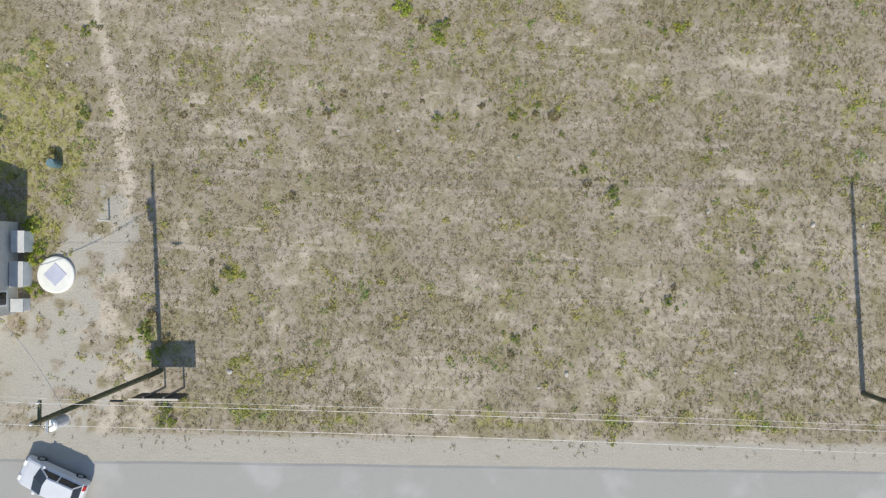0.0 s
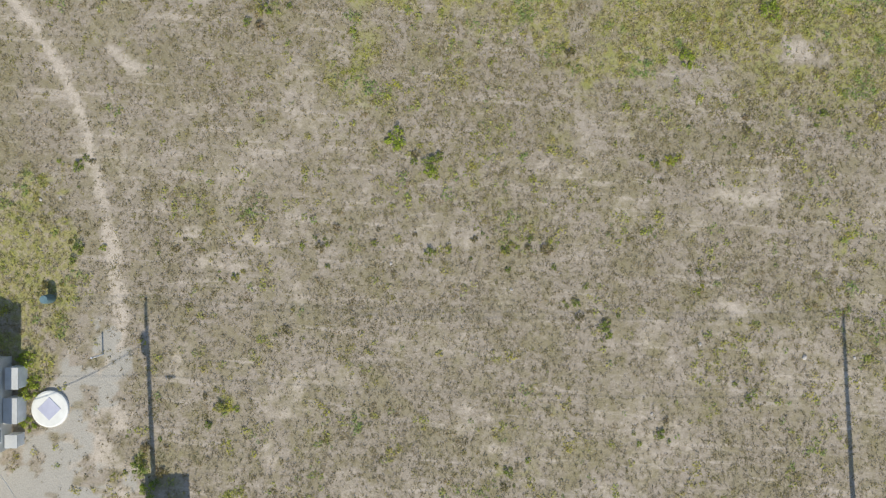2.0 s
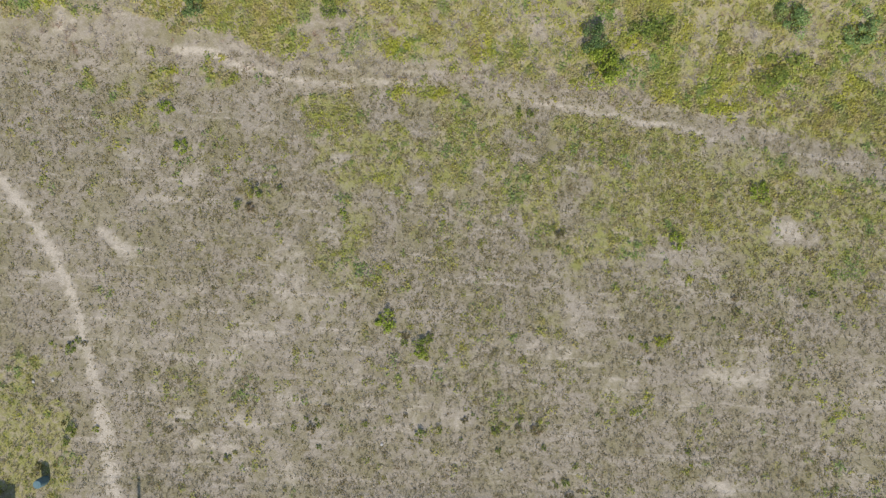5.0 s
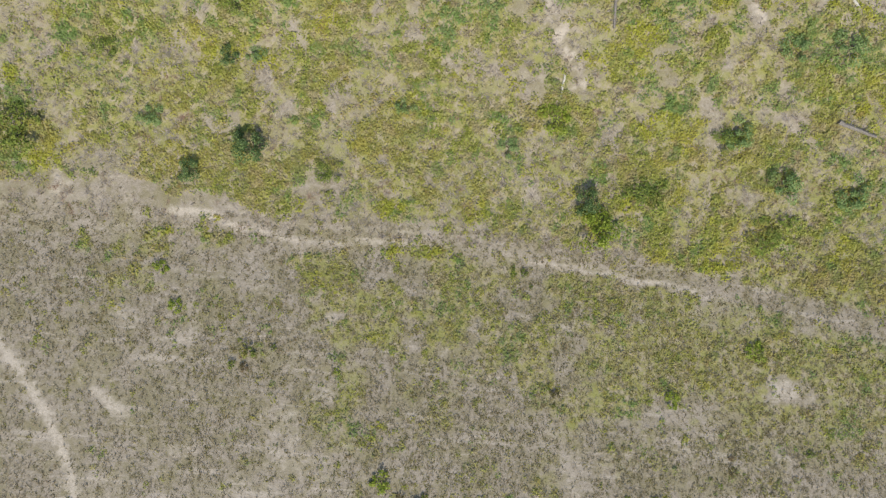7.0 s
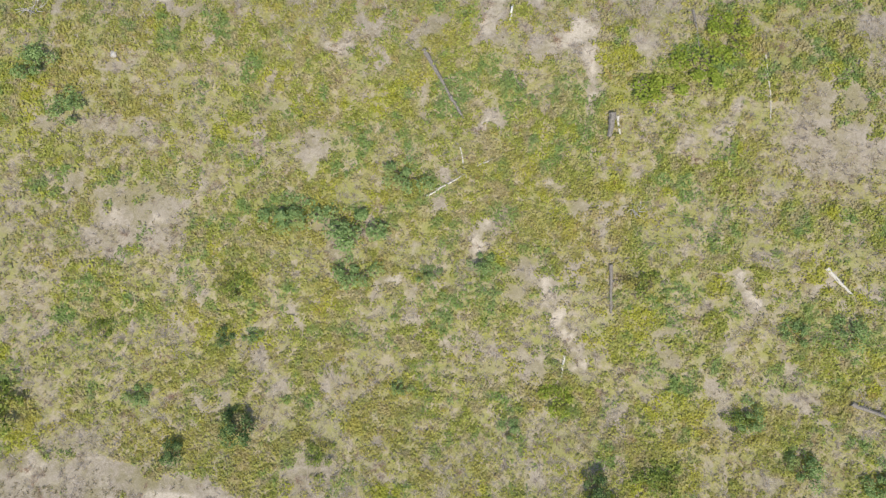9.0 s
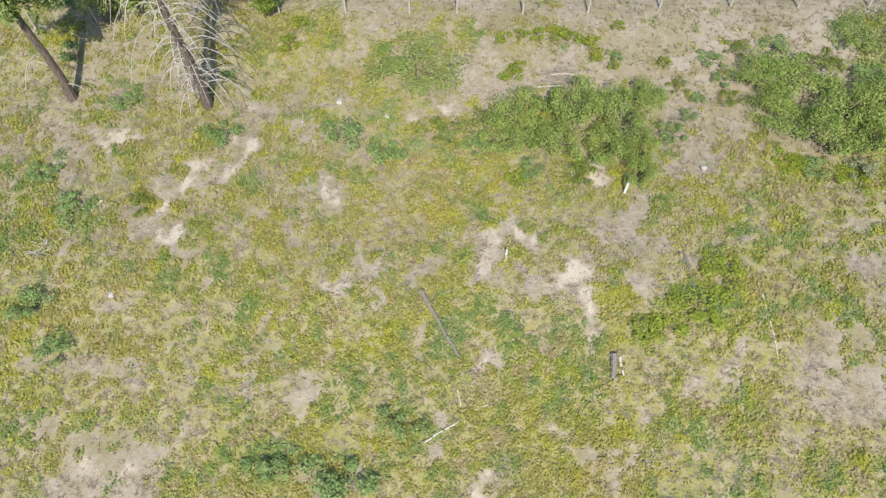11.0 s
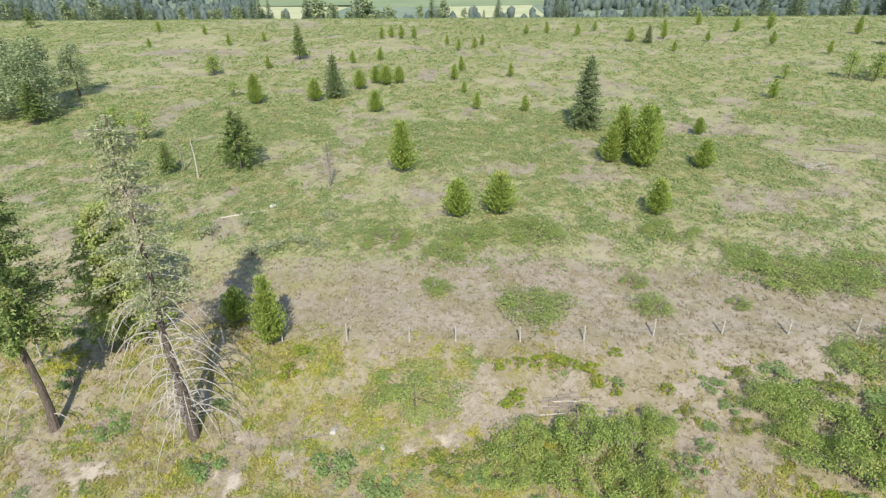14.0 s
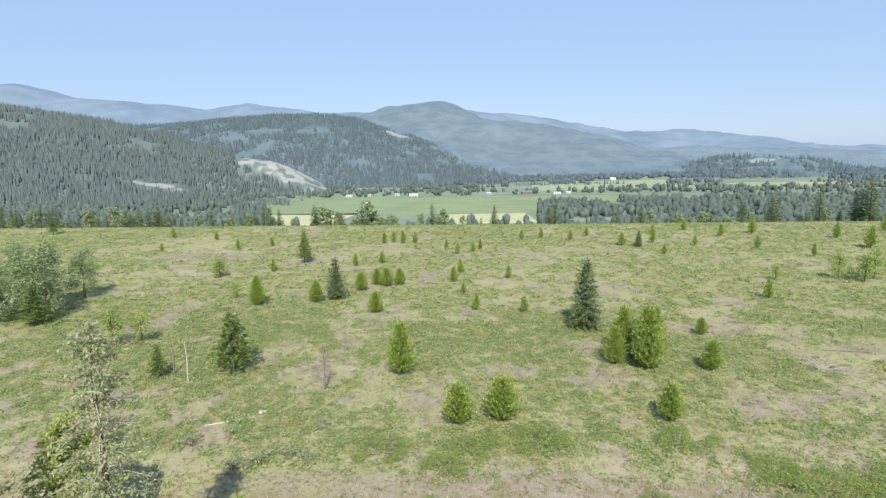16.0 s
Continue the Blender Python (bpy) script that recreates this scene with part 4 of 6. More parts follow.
def conifer(seed, tall, wide, arms, sprays, material, low, label, group, spray, perk):
    """A conifer of true size: tapered trunk and arms of needle sprays; perk is how steeply the arms rise."""
    rng = random.Random(seed)
    ob = thing("conifer", label=label, category="tree", group=group)
    bm = bmesh.new()
    lean = rng.uniform(-0.02, 0.02) * tall
    tube(bm, [(0, 0, -0.15), (lean * 0.3, 0, tall * 0.4), (lean, lean, tall * 0.97)], [tall * 0.016 + 0.02, tall * 0.011 + 0.01, 0.012], 6)
    part("trunk", bm, BARK, ob)
    verts, faces = [], []
    sides = [rng.uniform(0.8, 1.15) for _ in range(7)]
    for i in range(arms):
        u = 1 - math.sqrt(1 - 0.985 * (i + rng.random()) / arms)
        t = low + (1 - low) * u * 0.985
        a = i * 2.39996 + rng.uniform(-0.35, 0.35)
        length = (wide * (1 - u) ** 0.85 * min(1.0, 0.7 + 2.0 * u) * sides[int(a / 6.2832 * 7) % 7] + 0.02 * wide) * rng.choice((0.55, 0.8, 1.0, 1.05))
        rise = length * (perk + rng.uniform(-0.15, 0.2) + 0.5 * u * u)
        way = Vector((math.cos(a), math.sin(a), 0))
        for k in range(sprays):
            f = 0.2 + 0.8 * (k + rng.random()) / sprays
            z = t * tall + min(rise, (1 - t) * tall * 0.55) * f * (0.5 + 0.5 * f) - (0.08 * length * f if perk < 0.1 else 0)
            c = way * length * f + Vector((rng.gauss(0, 0.035) * wide, rng.gauss(0, 0.035) * wide, z))
            for _ in range(4):
                d = (way * rng.uniform(0.2, 1) + Vector((rng.uniform(-0.8, 0.8), rng.uniform(-0.8, 0.8), rng.uniform(-0.2, 0.6) + 1.3 * perk))).normalized()
                s = spray * tall ** 0.7 * rng.uniform(0.6, 1.3)
                w = d.cross(Vector((rng.uniform(-1, 1), rng.uniform(-1, 1), 1))).normalized() * s * 0.19
                n = len(verts)
                verts += [c - w, c + w, c + d * s]
                faces.append((n, n + 1, n + 2))
    part("crown", mesh_from("crown", verts, faces, material), material, ob)
    return ob


CONIFER_KINDS = {
    "pine": (4.0, 1.4, 260, 8, PINE, 0.03, "young bright green pine standing on the terrace", "young pines", 0.075, 0.75),
    "pine_tall": (7.0, 1.9, 360, 10, PINE, 0.03, "tall young pine in a loose group", "young pines", 0.058, 0.75),
    "pine_far": (4.0, 1.35, 80, 5, PINE, 0.04, "small young pine on the far terrace", "young pines", 0.13, 0.7),
    "spruce": (10.0, 2.9, 300, 10, SPRUCE, 0.03, "tall dark green spruce with full crown", "spruces", 0.068, 0.0),
    "fir": (8.0, 2.6, 170, 9, FIR, 0.14, "dark green fir with bare lower trunk", "firs", 0.075, 0.0),
    "far_fir": (12.0, 2.5, 90, 4, EDGEFIR, 0.05, "dark conifer at the terrace edge", "treeline conifers", 0.115, 0.05),
}


def conifer_at(kind, x, y, tall, wide=1.0, variant=0):
    base = CONIFER_KINDS[kind]
    s = tall / base[0]
    m = pose(x, y, ground_z(x, y), 0, 0, (x * 41 + y * 17) % 360) @ Matrix.Diagonal((s * wide, s * wide, s, 1))
    return place(("conifer", kind, variant), lambda: conifer(variant * 13 + len(kind), *base), m)


PINES = [(-3.2, 100.9, 4.0), (1.0, 101.7, 4.4), (16.8, 102.3, 3.7), (-10.4, 113.3, 6.2), (17.9, 114.9, 7.4), (16.4, 120, 6.0), (20.4, 121, 5.6), (18.6, 118, 6.5), (25.1, 114.9, 3.5), (-30, 147.2, 3.8),
         (-23.9, 156, 3.4), (-21.8, 161, 3.2), (-19.6, 159.4, 3.6), (-17.3, 160.9, 3.2), (-18.2, 139.8, 3.4), (-15.9, 80.9, 5.8), (-19.3, 83.1, 2.9), (-39.7, 145.1, 5.2), (28.6, 128.4, 2.4), (14.6, 116.5, 4.6)]
for k, (x, y, h) in enumerate(PINES):
    conifer_at("pine_tall" if h > 4.5 else "pine", x, y, h * 1.1, 1.25 if h < 5 else (0.95 if y < 90 else 1.15), k % 3)
FAR_PINES = [(-2.1, 141.7, 3.0), (5.5, 140, 2.9), (-6.9, 163.5, 3.4), (-5.9, 172.1, 3.4), (4, 166.2, 2.8), (46.7, 148.8, 3.6), (-25.1, 186.1, 3.2), (-30.7, 182.4, 3.0), (45.9, 215.9, 4), (-7.7, 198, 3), (-3.9, 202.4, 2.8),
             (-11.2, 207.5, 2.6), (-2, 207.2, 2.8), (-30.2, 219, 3.5), (-27.5, 220, 3.5), (-24.5, 218, 4), (-21, 218.6, 3.5), (79.5, 232.2, 5), (68.2, 226.4, 4), (62, 240, 4), (98.6, 222.5, 5)]
FAR_PINES += [(96.4, 203.8, 6), (69.2, 204.7, 3.5), (76.3, 191.5, 3.2), (43.4, 196.5, 2.6), (55.4, 210.2, 3), (36.3, 210.9, 4), (-4.6, 153, 2.2), (-48, 176, 3), (-50, 205, 2.6), (-62, 214, 2.8), (-70, 209, 3), (-84, 226, 3),
              (-101, 232, 3.4), (10, 224, 3), (16, 227, 3.4), (24, 222, 3.2), (30, 230, 3), (50, 232, 3), (-90, 205, 2.5), (120, 236, 5), (131, 228, 5)]
for k, (x, y, h) in enumerate(FAR_PINES):
    conifer_at("pine_far", x, y, h, 1.0, k % 4)
for k, (x, y, h, w) in enumerate([(13.5, 130.9, 11.2, 0.95), (-27, 149.3, 8.4, 1.0), (40.2, 208.7, 5, 1.1)]):
    conifer_at("spruce", x, y, h, w, k % 2)
for k, (x, y, h, w) in enumerate([(-30.6, 114.1, 8.2, 1.35), (-38.9, 112.1, 4.4, 1.1), (-44, 186.4, 8.6, 0.9), (-151.4, 244.5, 7, 1), (-70.5, 133, 7, 1.3)]):
    conifer_at("fir", x, y, h, w, k % 2)


def poplar(seed, tall, wide, leaves, leaf, material, label, group):
    rng = random.Random(seed)
    ob = thing("poplar", label=label, category="tree", group=group)
    bm = bmesh.new()
    tube(bm, [(0, 0, -0.2), (0.1, 0.05, tall * 0.35), (0.0, 0.1, tall * 0.85)], [tall * 0.02, tall * 0.014, 0.03], 6)
    part("trunk", bm, BARK, ob)
    heads = []
    for k in range(9):
        a, f = k * 2.4 + rng.uniform(-0.4, 0.4), 0.22 + 0.68 * k / 8
        d = wide * (1 - 0.55 * f) * rng.uniform(0.3, 0.75)
        c = Vector((d * math.cos(a), d * math.sin(a), tall * f))
        limb = bmesh.new()
        tube(limb, [(0, 0, c.z * 0.7), tuple(c * 0.6 + Vector((0, 0, c.z * 0.3))), tuple(c)], [0.07, 0.04, 0.02], 5)
        part("limb", limb, BARK, ob)
        heads.append((c, wide * (1 - 0.45 * f) * rng.uniform(0.42, 0.62)))
    spots = []
    for _ in range(leaves):
        c, r = heads[rng.randrange(len(heads))]
        out = Vector((rng.gauss(0, 1), rng.gauss(0, 1), rng.gauss(0.2, 1))).normalized()
        spots.append((c + Vector((out.x, out.y, out.z * 1.2)) * r * rng.uniform(0.4, 1.15), out))
    part("crown", leaves_mesh("crown", spots, leaf, rng, material), material, ob)
    return ob


def poplar_at(x, y, tall, wide, variant=0, kind="near"):
    leaves, leaf, material, label = {"near": (3800, 0.27, POPLAR, "grey-green leafy poplar on the terrace"), "far": (500, 0.75, POPLAR, "rounded grey-green poplar below the terrace edge"),
                                     "green": (900, 0.42, SHRUB, "green leafy young tree")}[kind]
    m = pose(x, y, ground_z(x, y), 0, 0, (x * 23 + y * 7) % 360) @ Matrix.Diagonal((wide / 3, wide / 3, tall / 9, 1))
    return place(("poplar", kind, variant), lambda: poplar(variant + 3, 9, 3, leaves, leaf, material, label, "poplars"), m)


for k, (x, y, h, w) in enumerate([(-72.5, 136, 10.5, 5.0), (-77, 144, 11, 5.4), (-75, 151, 9.0, 3.6), (-82, 139, 9, 5), (-78, 133, 8, 4.5), (-86, 150, 10, 5)]):
    poplar_at(x, y, h, w, k % 2)
for k, (x, y, h, w) in enumerate([(-57.4, 169.6, 4, 2.6), (70.6, 163.1, 5.4, 3), (74, 166, 5.6, 3.4), (67.5, 166, 5, 2.4), (-25.2, 82.4, 2.4, 1.7), (-51.5, 123, 5.2, 2.6), (-48.5, 125, 4, 2.2), (55.3, 165, 3, 1.8), (-46, 151.4, 2.6, 1.8), (-58, 171, 3.4, 2), (-33, 118, 3, 2)]):
    poplar_at(x, y, h, w, k % 2, "green")


def old_fir(name, x, y, tall, wide, low, lean, dead, seed, material, density, label, spray=0.3):
    """A tall old fir: bare trunk with dead arching branches below, a ragged crown above."""
    rng = random.Random(seed)
    ob = thing(name, x, y, ground_z(x, y), label=label, category="tree")
    bm = bmesh.new()
    line = [Vector((lean * (k / 10) * tall + 0.12 * math.sin(k * 1.3), 0.08 * math.sin(k * 0.9), -0.3 + (tall + 0.3) * k / 10)) for k in range(11)]
    tube(bm, [tuple(p) for p in line], [0.27 * (1 - k / 10.6) ** 0.9 + 0.02 + (0.1 if k == 0 else 0) for k in range(11)], 9)
    part("trunk", bm, BARK, ob)

    def on_trunk(z):
        k = min(max((z + 0.3) / (tall + 0.3) * 10, 0), 9.999)
        return line[int(k)].lerp(line[int(k) + 1], k - int(k))

    for k in range(dead):
        z = low * tall * (0.16 + 0.9 * k / dead) + rng.uniform(-0.2, 0.2)
        a, length = k * 2.4 + rng.uniform(-0.5, 0.5), rng.uniform(1.6, 3.8)
        way, start = Vector((math.cos(a), math.sin(a), 0)), on_trunk(z)
        arc = [start + way * length * f + Vector((0, 0, length * (0.26 * math.sin(f * 2.2) - 0.85 * f ** 2.3))) for f in (0, 0.2, 0.4, 0.6, 0.8, 1.0)]
        bm = bmesh.new()
        tube(bm, [tuple(p) for p in arc], [0.042, 0.038, 0.032, 0.026, 0.019, 0.008], 4)
        for f in (2, 3, 4):
            side = Vector((-way.y, way.x, rng.uniform(-0.7, 0.1))) * rng.choice((-1, 1)) * length * rng.uniform(0.12, 0.28)
            tube(bm, [tuple(arc[f]), tuple(arc[f] + side + Vector((0, 0, -0.12)))], [0.016, 0.006], 3)
        part("dead_branch", bm, DEADWOOD, ob, "bleached arching dead branch")
    for k in range(14 if density < 2.5 else 0):
        start, a, length = on_trunk(tall * (0.66 + 0.33 * k / 14)), k * 2.4, rng.uniform(0.8, 1.9) * (1.2 - 0.05 * k)
        bm = bmesh.new()
        tube(bm, [tuple(start), tuple(start + Vector((math.cos(a), math.sin(a), 0.25)) * length * 0.6), tuple(start + Vector((math.cos(a), math.sin(a), 0.12)) * length)], [0.035, 0.025, 0.008], 4)
        part("dead_branch", bm, DEADWOOD, ob, "bleached dead upper branch")
    verts, faces = [], []
    for i in range(int(34 * density)):
        z = tall * (low + (1 - low) * ((i + rng.random()) / (34 * density)) ** 1.2)
        t = (z / tall - low) / (1 - low)
        a, length = i * 2.4 + rng.uniform(-0.5, 0.5), wide * (1.1 - 0.8 * t) * min(1, 0.55 + 2.5 * t) * rng.uniform(0.5, 1.15)
        way, start = Vector((math.cos(a), math.sin(a), 0)), on_trunk(min(z, tall * 0.99))
        end = start + way * length + Vector((0, 0, rng.uniform(-0.35, 0.1) * length))
        limb = bmesh.new()
        tube(limb, [tuple(start), tuple((start + end) / 2 + Vector((0, 0, 0.08 * length))), tuple(end)], [0.04, 0.025, 0.01], 4)
        part("limb", limb, DEADWOOD if density < 2.5 else BARK, ob)
        for k in range(15):
            f = 0.15 + 0.85 * (k + rng.random()) / 15
            c = start.lerp(end, f) + Vector((rng.uniform(-1, 1), rng.uniform(-1, 1), rng.uniform(-0.5, 0.4))) * 0.32
            for _ in range(13):
                d = (way * 0.5 + Vector((rng.uniform(-1, 1), rng.uniform(-1, 1), rng.uniform(-0.8, 0.5)))).normalized()
                s = spray * rng.uniform(0.6, 1.5)
                w = d.cross(Vector((rng.uniform(-1, 1), rng.uniform(-1, 1), 1))).normalized() * s * 0.26
                n = len(verts)
                o = c + Vector((rng.uniform(-1, 1), rng.uniform(-1, 1), rng.uniform(-0.6, 0.6))) * 0.3
                verts += [o - w, o + w, o + d * s]
                faces.append((n, n + 1, n + 2))
    part("crown", mesh_from("crown", verts, faces, material), material, ob)
    return ob


old_fir("old_fir", -18.9, 73.4, 21.0, 3.2, 0.5, 0.0, 78, 5, THIN, 1.7, "half-dead old fir with bleached drooping lower branches", 0.17)
old_fir("old_fir", -29.2, 74.3, 20.0, 4.0, 0.38, 0.014, 5, 9, FIR, 3.4, "tall fir with dense crown on a bare leaning trunk", 0.24)


old_fir("old_fir", -27.6, 82.2, 10.5, 4.0, 0.06, 0.0, 3, 12, LIVEFIR, 3.6, "full yellow-green fir standing behind the half-dead fir", 0.26)


def broken_snag():
    x, y = -19.6, 74.2
    ob = thing("broken_snag", x, y, ground_z(x, y), label="grey broken dead trunk beside the old fir", category="dead tree")
    bm = bmesh.new()
    tube(bm, [(0, 0, -0.2), (-0.05, 0, 3), (0.05, 0.1, 6), (-0.05, 0.1, 9.6)], [0.26, 0.21, 0.17, 0.11], 8)
    part("trunk", bm, GREYLOG, ob)
    rng = random.Random(8)
    for k in range(16):
        z, a, length = 2 + 0.45 * k, k * 2.4, rng.uniform(0.9, 2.2)
        way = Vector((math.cos(a), math.sin(a), 0))
        bm = bmesh.new()
        tube(bm, [tuple(way * length * f + Vector((0, 0, z + length * (0.3 * math.sin(2.3 * f) - 0.6 * f * f)))) for f in (0, 0.3, 0.6, 1)], [0.035, 0.028, 0.018, 0.006], 4)
        part("dead_branch", bm, DEADWOOD, ob)
    return ob


broken_snag()


def dead_sapling(x, y, tall, material, label, twigs):
    rng = random.Random(int(tall * 10))
    ob = thing("dead_tree", x, y, ground_z(x, y), label=label, category="dead tree", group="dead trees")
    bm = bmesh.new()
    tube(bm, [(0, 0, -0.1), (0.1, 0, tall * 0.5), (-0.05, 0.05, tall)], [0.10, 0.08, 0.04], 6)
    part("trunk", bm, material, ob)
    for k in range(twigs):
        z, a, length = tall * (0.1 + 0.85 * k / twigs), k * 2.4, rng.uniform(0.4, 1.1)
        bm = bmesh.new()
        tube(bm, [(0, 0, z), (length * 0.6 * math.cos(a), length * 0.6 * math.sin(a), z + 0.2 * length), (length * math.cos(a), length * math.sin(a), z + rng.uniform(-0.1, 0.4) * length)], [0.025, 0.018, 0.006], 3)
        part("twig", bm, material, ob)
    return ob


dead_sapling(-34.5, 110.5, 4.8, DEADWOOD, "bare white standing dead trunk", 3)
dead_sapling(-18.1, 108.6, 5.2, GREYLOG, "grey twiggy dead sapling", 70)
dead_sapling(-37.5, 113, 4.0, GREYLOG, "thin grey dead stem", 8)
dead_sapling(-30.3, 113.2, 3.6, GREYLOG, "short grey dead stem beside a fir", 5)


def fence():
    spots = [(-44, 79.6), (-39, 80), (-34, 80.3), (-29, 80.5), (-24.4, 80.7), (-19.6, 80.9), (-15.2, 81.1), (-10.4, 81.3), (-5.8, 81.4), (-2.4, 81.6), (2.3, 81.8), (6.9, 82.1), (12, 82.8), (17, 83.2),
             (21.7, 83.3), (26.8, 83.9), (31.8, 84.3), (37, 84.8), (42, 85.2)]
    ob = thing("wire_fence", label="old wire fence on weathered wooden posts", category="fence")
    rng = random.Random(2)
    tops = []
    for x, y in spots:
        z, tilt, tall = ground_z(x, y), rng.uniform(-0.06, 0.06), rng.uniform(1.25, 1.5)
        bm = bmesh.new()
        tube(bm, [(x, y, z - 0.2), (x + tilt * 0.5, y, z + tall * 0.5), (x + tilt, y, z + tall)], [0.075, 0.07, 0.062], 7)
        part("post", bm, DEADWOOD, ob)
        tops.append((x, y, z, tilt))
    for level in (0.45, 0.8, 1.15):
        bm = bmesh.new()
        tube(bm, [(x + tilt * level / 1.4, y - 0.07, z + level) for x, y, z, tilt in tops], [0.005] * len(tops), 3)
        part("wire", bm, STEEL, ob)


fence()


# ---- deadwood and stones ----
def fallen(name, ax, ay, bx, by, r, material, label, group="fallen logs", lift=0.0):
    rng = random.Random(int(ax * 10 + ay))
    length = math.hypot(bx - ax, by - ay)
    ob = thing(name, ax, ay, ground_z(ax, ay), label=label, category="log", group=group)
    line = []
    for k in range(7):
        f = k / 6
        x, y = ax + (bx - ax) * f + rng.uniform(-0.03, 0.03), ay + (by - ay) * f + rng.uniform(-0.03, 0.03)
        line.append((x - ax, y - ay, ground_z(x, y) - ground_z(ax, ay) + r * 0.75 + lift))
    bm = bmesh.new()
    tube(bm, line, [r * (1 - 0.07 * k) for k in range(7)], 7)
    part("trunk", bm, material, ob)
    for k in (2, 4):
        a = rng.uniform(0, 6.28)
        bm = bmesh.new()
        p = Vector(line[k])
        tube(bm, [tuple(p), tuple(p + Vector((math.cos(a), math.sin(a), 0.6)) * min(0.12 * length, 0.5))], [r * 0.3, r * 0.12], 4)
        part("stub", bm, material, ob)
    return ob


for ax, ay, bx, by, r in [(-2.6, 53.1, -0.2, 54.6, 0.07), (6.3, 44.8, 6.2, 43.5, 0.08), (21, 50.6, 22.6, 49.2, 0.13), (8.2, 58.2, 8.4, 57.2, 0.1), (-0.8, 55.9, -0.3, 54.2, 0.05), (0.2, 54.9, 1.2, 55.4, 0.05), (1.6, 63.1, 1.7, 64.1, 0.07),
                          (5.6, 69.8, 6.0, 68, 0.05), (6.9, 70.6, 5.9, 69.6, 0.04), (-27.2, 99.5, -23.2, 101.6, 0.08), (-24.3, 66.2, -26.4, 62.8, 0.06), (16.4, 62, 17, 58.5, 0.05)]:
    fallen("fallen_log", ax, ay, bx, by, r, PALEWOOD, "thin bleached log lying on the bank")
for ax, ay, bx, by, r in [(-3.3, 61.2, -1.6, 58.7, 0.15), (-1.6, 58.7, -0.7, 57.5, 0.12), (8.5, 50, 8.8, 47.3, 0.12), (7.9, 58.3, 7.8, 57.0, 0.22), (23.4, 43.2, 25.9, 42.5, 0.16), (-12, 73.5, -10.2, 73.9, 0.06), (12.2, 64.5, 12.6, 62.2, 0.08),
                          (-4.4, 61.6, -3.8, 61.1, 0.08), (41, 122, 46, 121, 0.12)]:
    fallen("fallen_log", ax, ay, bx, by, r, GREYLOG, "weathered grey log lying in the herbs")
for k in range(9):
    fallen("fallen_log", 3.4 + 0.3 * (k * 3 % 5), 76.0 + 0.17 * k, 5.6 + 0.45 * (k * 2 % 5), 76.3 + 0.14 * k + 0.12 * (k % 3), 0.06, (DEADWOOD, GREYLOG, GREYLOG)[k % 3], "bleached log in a heap of old timber", "timber heap", 0.07 * (k % 3))


def branch_heap(x, y, r, label, seed):
    rng = random.Random(seed)
    ob = thing("branch_heap", x, y, ground_z(x, y), label=label, category="dead branches", group="branch heaps")
    for k in range(16):
        a, b = rng.uniform(0, 6.28), rng.uniform(0, 6.28)
        bm = bmesh.new()
        p = Vector((math.cos(b), math.sin(b), 0)) * r * 0.35 * rng.random()
        tube(bm, [tuple(p), tuple(p + Vector((math.cos(a), math.sin(a), 0.35)) * r * 0.55), tuple(p + Vector((math.cos(a + 0.3), math.sin(a + 0.3), 0.3)) * r)], [0.04, 0.028, 0.008], 4)
        part("branch", bm, DEADWOOD, ob)


branch_heap(9.6, 53.2, 0.7, "grey heap of dead twigs among herbs", 1)
branch_heap(37.4, 115.8, 2.2, "bleached heap of dead branches on the terrace", 2)
branch_heap(-27, 62.5, 0.9, "pale dead branches on the bank", 3)


def marker(x, y, tall, r, label):
    ob = thing("marker_post", x, y, ground_z(x, y), label=label, category="post", group="marker posts")
    bm = bmesh.new()
    tube(bm, [(0, 0, -0.15), (0.02, 0, tall * 0.85), (0.02, 0, tall)], [r, r, r * 0.8], 7)
    part("shaft", bm, WHITE, ob)
    bm = bmesh.new()
    tube(bm, [(0.02, 0, tall), (0.02, 0, tall + 0.06)], [r * 1.4, r * 1.1], 7)
    part("cap", bm, GREYPAINT, ob)


marker(8.9, 68.3, 0.9, 0.075, "white marker post standing on the bank")
marker(1.6, 63.6, 0.5, 0.05, "short white marker post among herbs")
marker(-21.4, 2.6, 1.3, 0.05, "thin white post beside the gravel drive")


def stone(seed):
    rng = random.Random(seed)
    bm = bmesh.new()
    bmesh.ops.create_icosphere(bm, subdivisions=2, radius=1)
    for v in bm.verts:
        v.co *= 0.8 + 0.35 * noise.noise(v.co * 1.3 + Vector((seed, 0, 0)))
        v.co.z *= 0.6
    return tagged(part("stone", bm, STONE, None), "pale rounded stone lying on the ground", "stone", "field stones")


for k, (x, y, r) in enumerate([(-9.9, 74.1, 0.28), (-6.6, 73.1, 0.22), (17.6, 6.3, 0.14), (24.5, 6.0, 0.18), (9.2, -5.0, 0.18), (-12.7, -6.6, 0.2), (-22.9, 102.7, 0.4), (-21.7, 59.9, 0.25), (-12.2, 72.5, 0.15), (5.0, 8.9, 0.12), (-3.0, 10, 0.12),
                               (-25, 12.6, 0.12), (-26.3, 12.4, 0.12), (7.5, -6, 0.12), (14.8, 1.5, 0.1), (27.8, 6.2, 0.13), (20.2, -4, 0.12), (14, 70.3, 0.25)]):
    m = pose(x, y, ground_z(x, y) + 0.25 * r, 0, 0, k * 50) @ Matrix.Diagonal((r, r * 1.2, r, 1))
    place(("stone", k % 4), lambda: stone(k % 4), m)


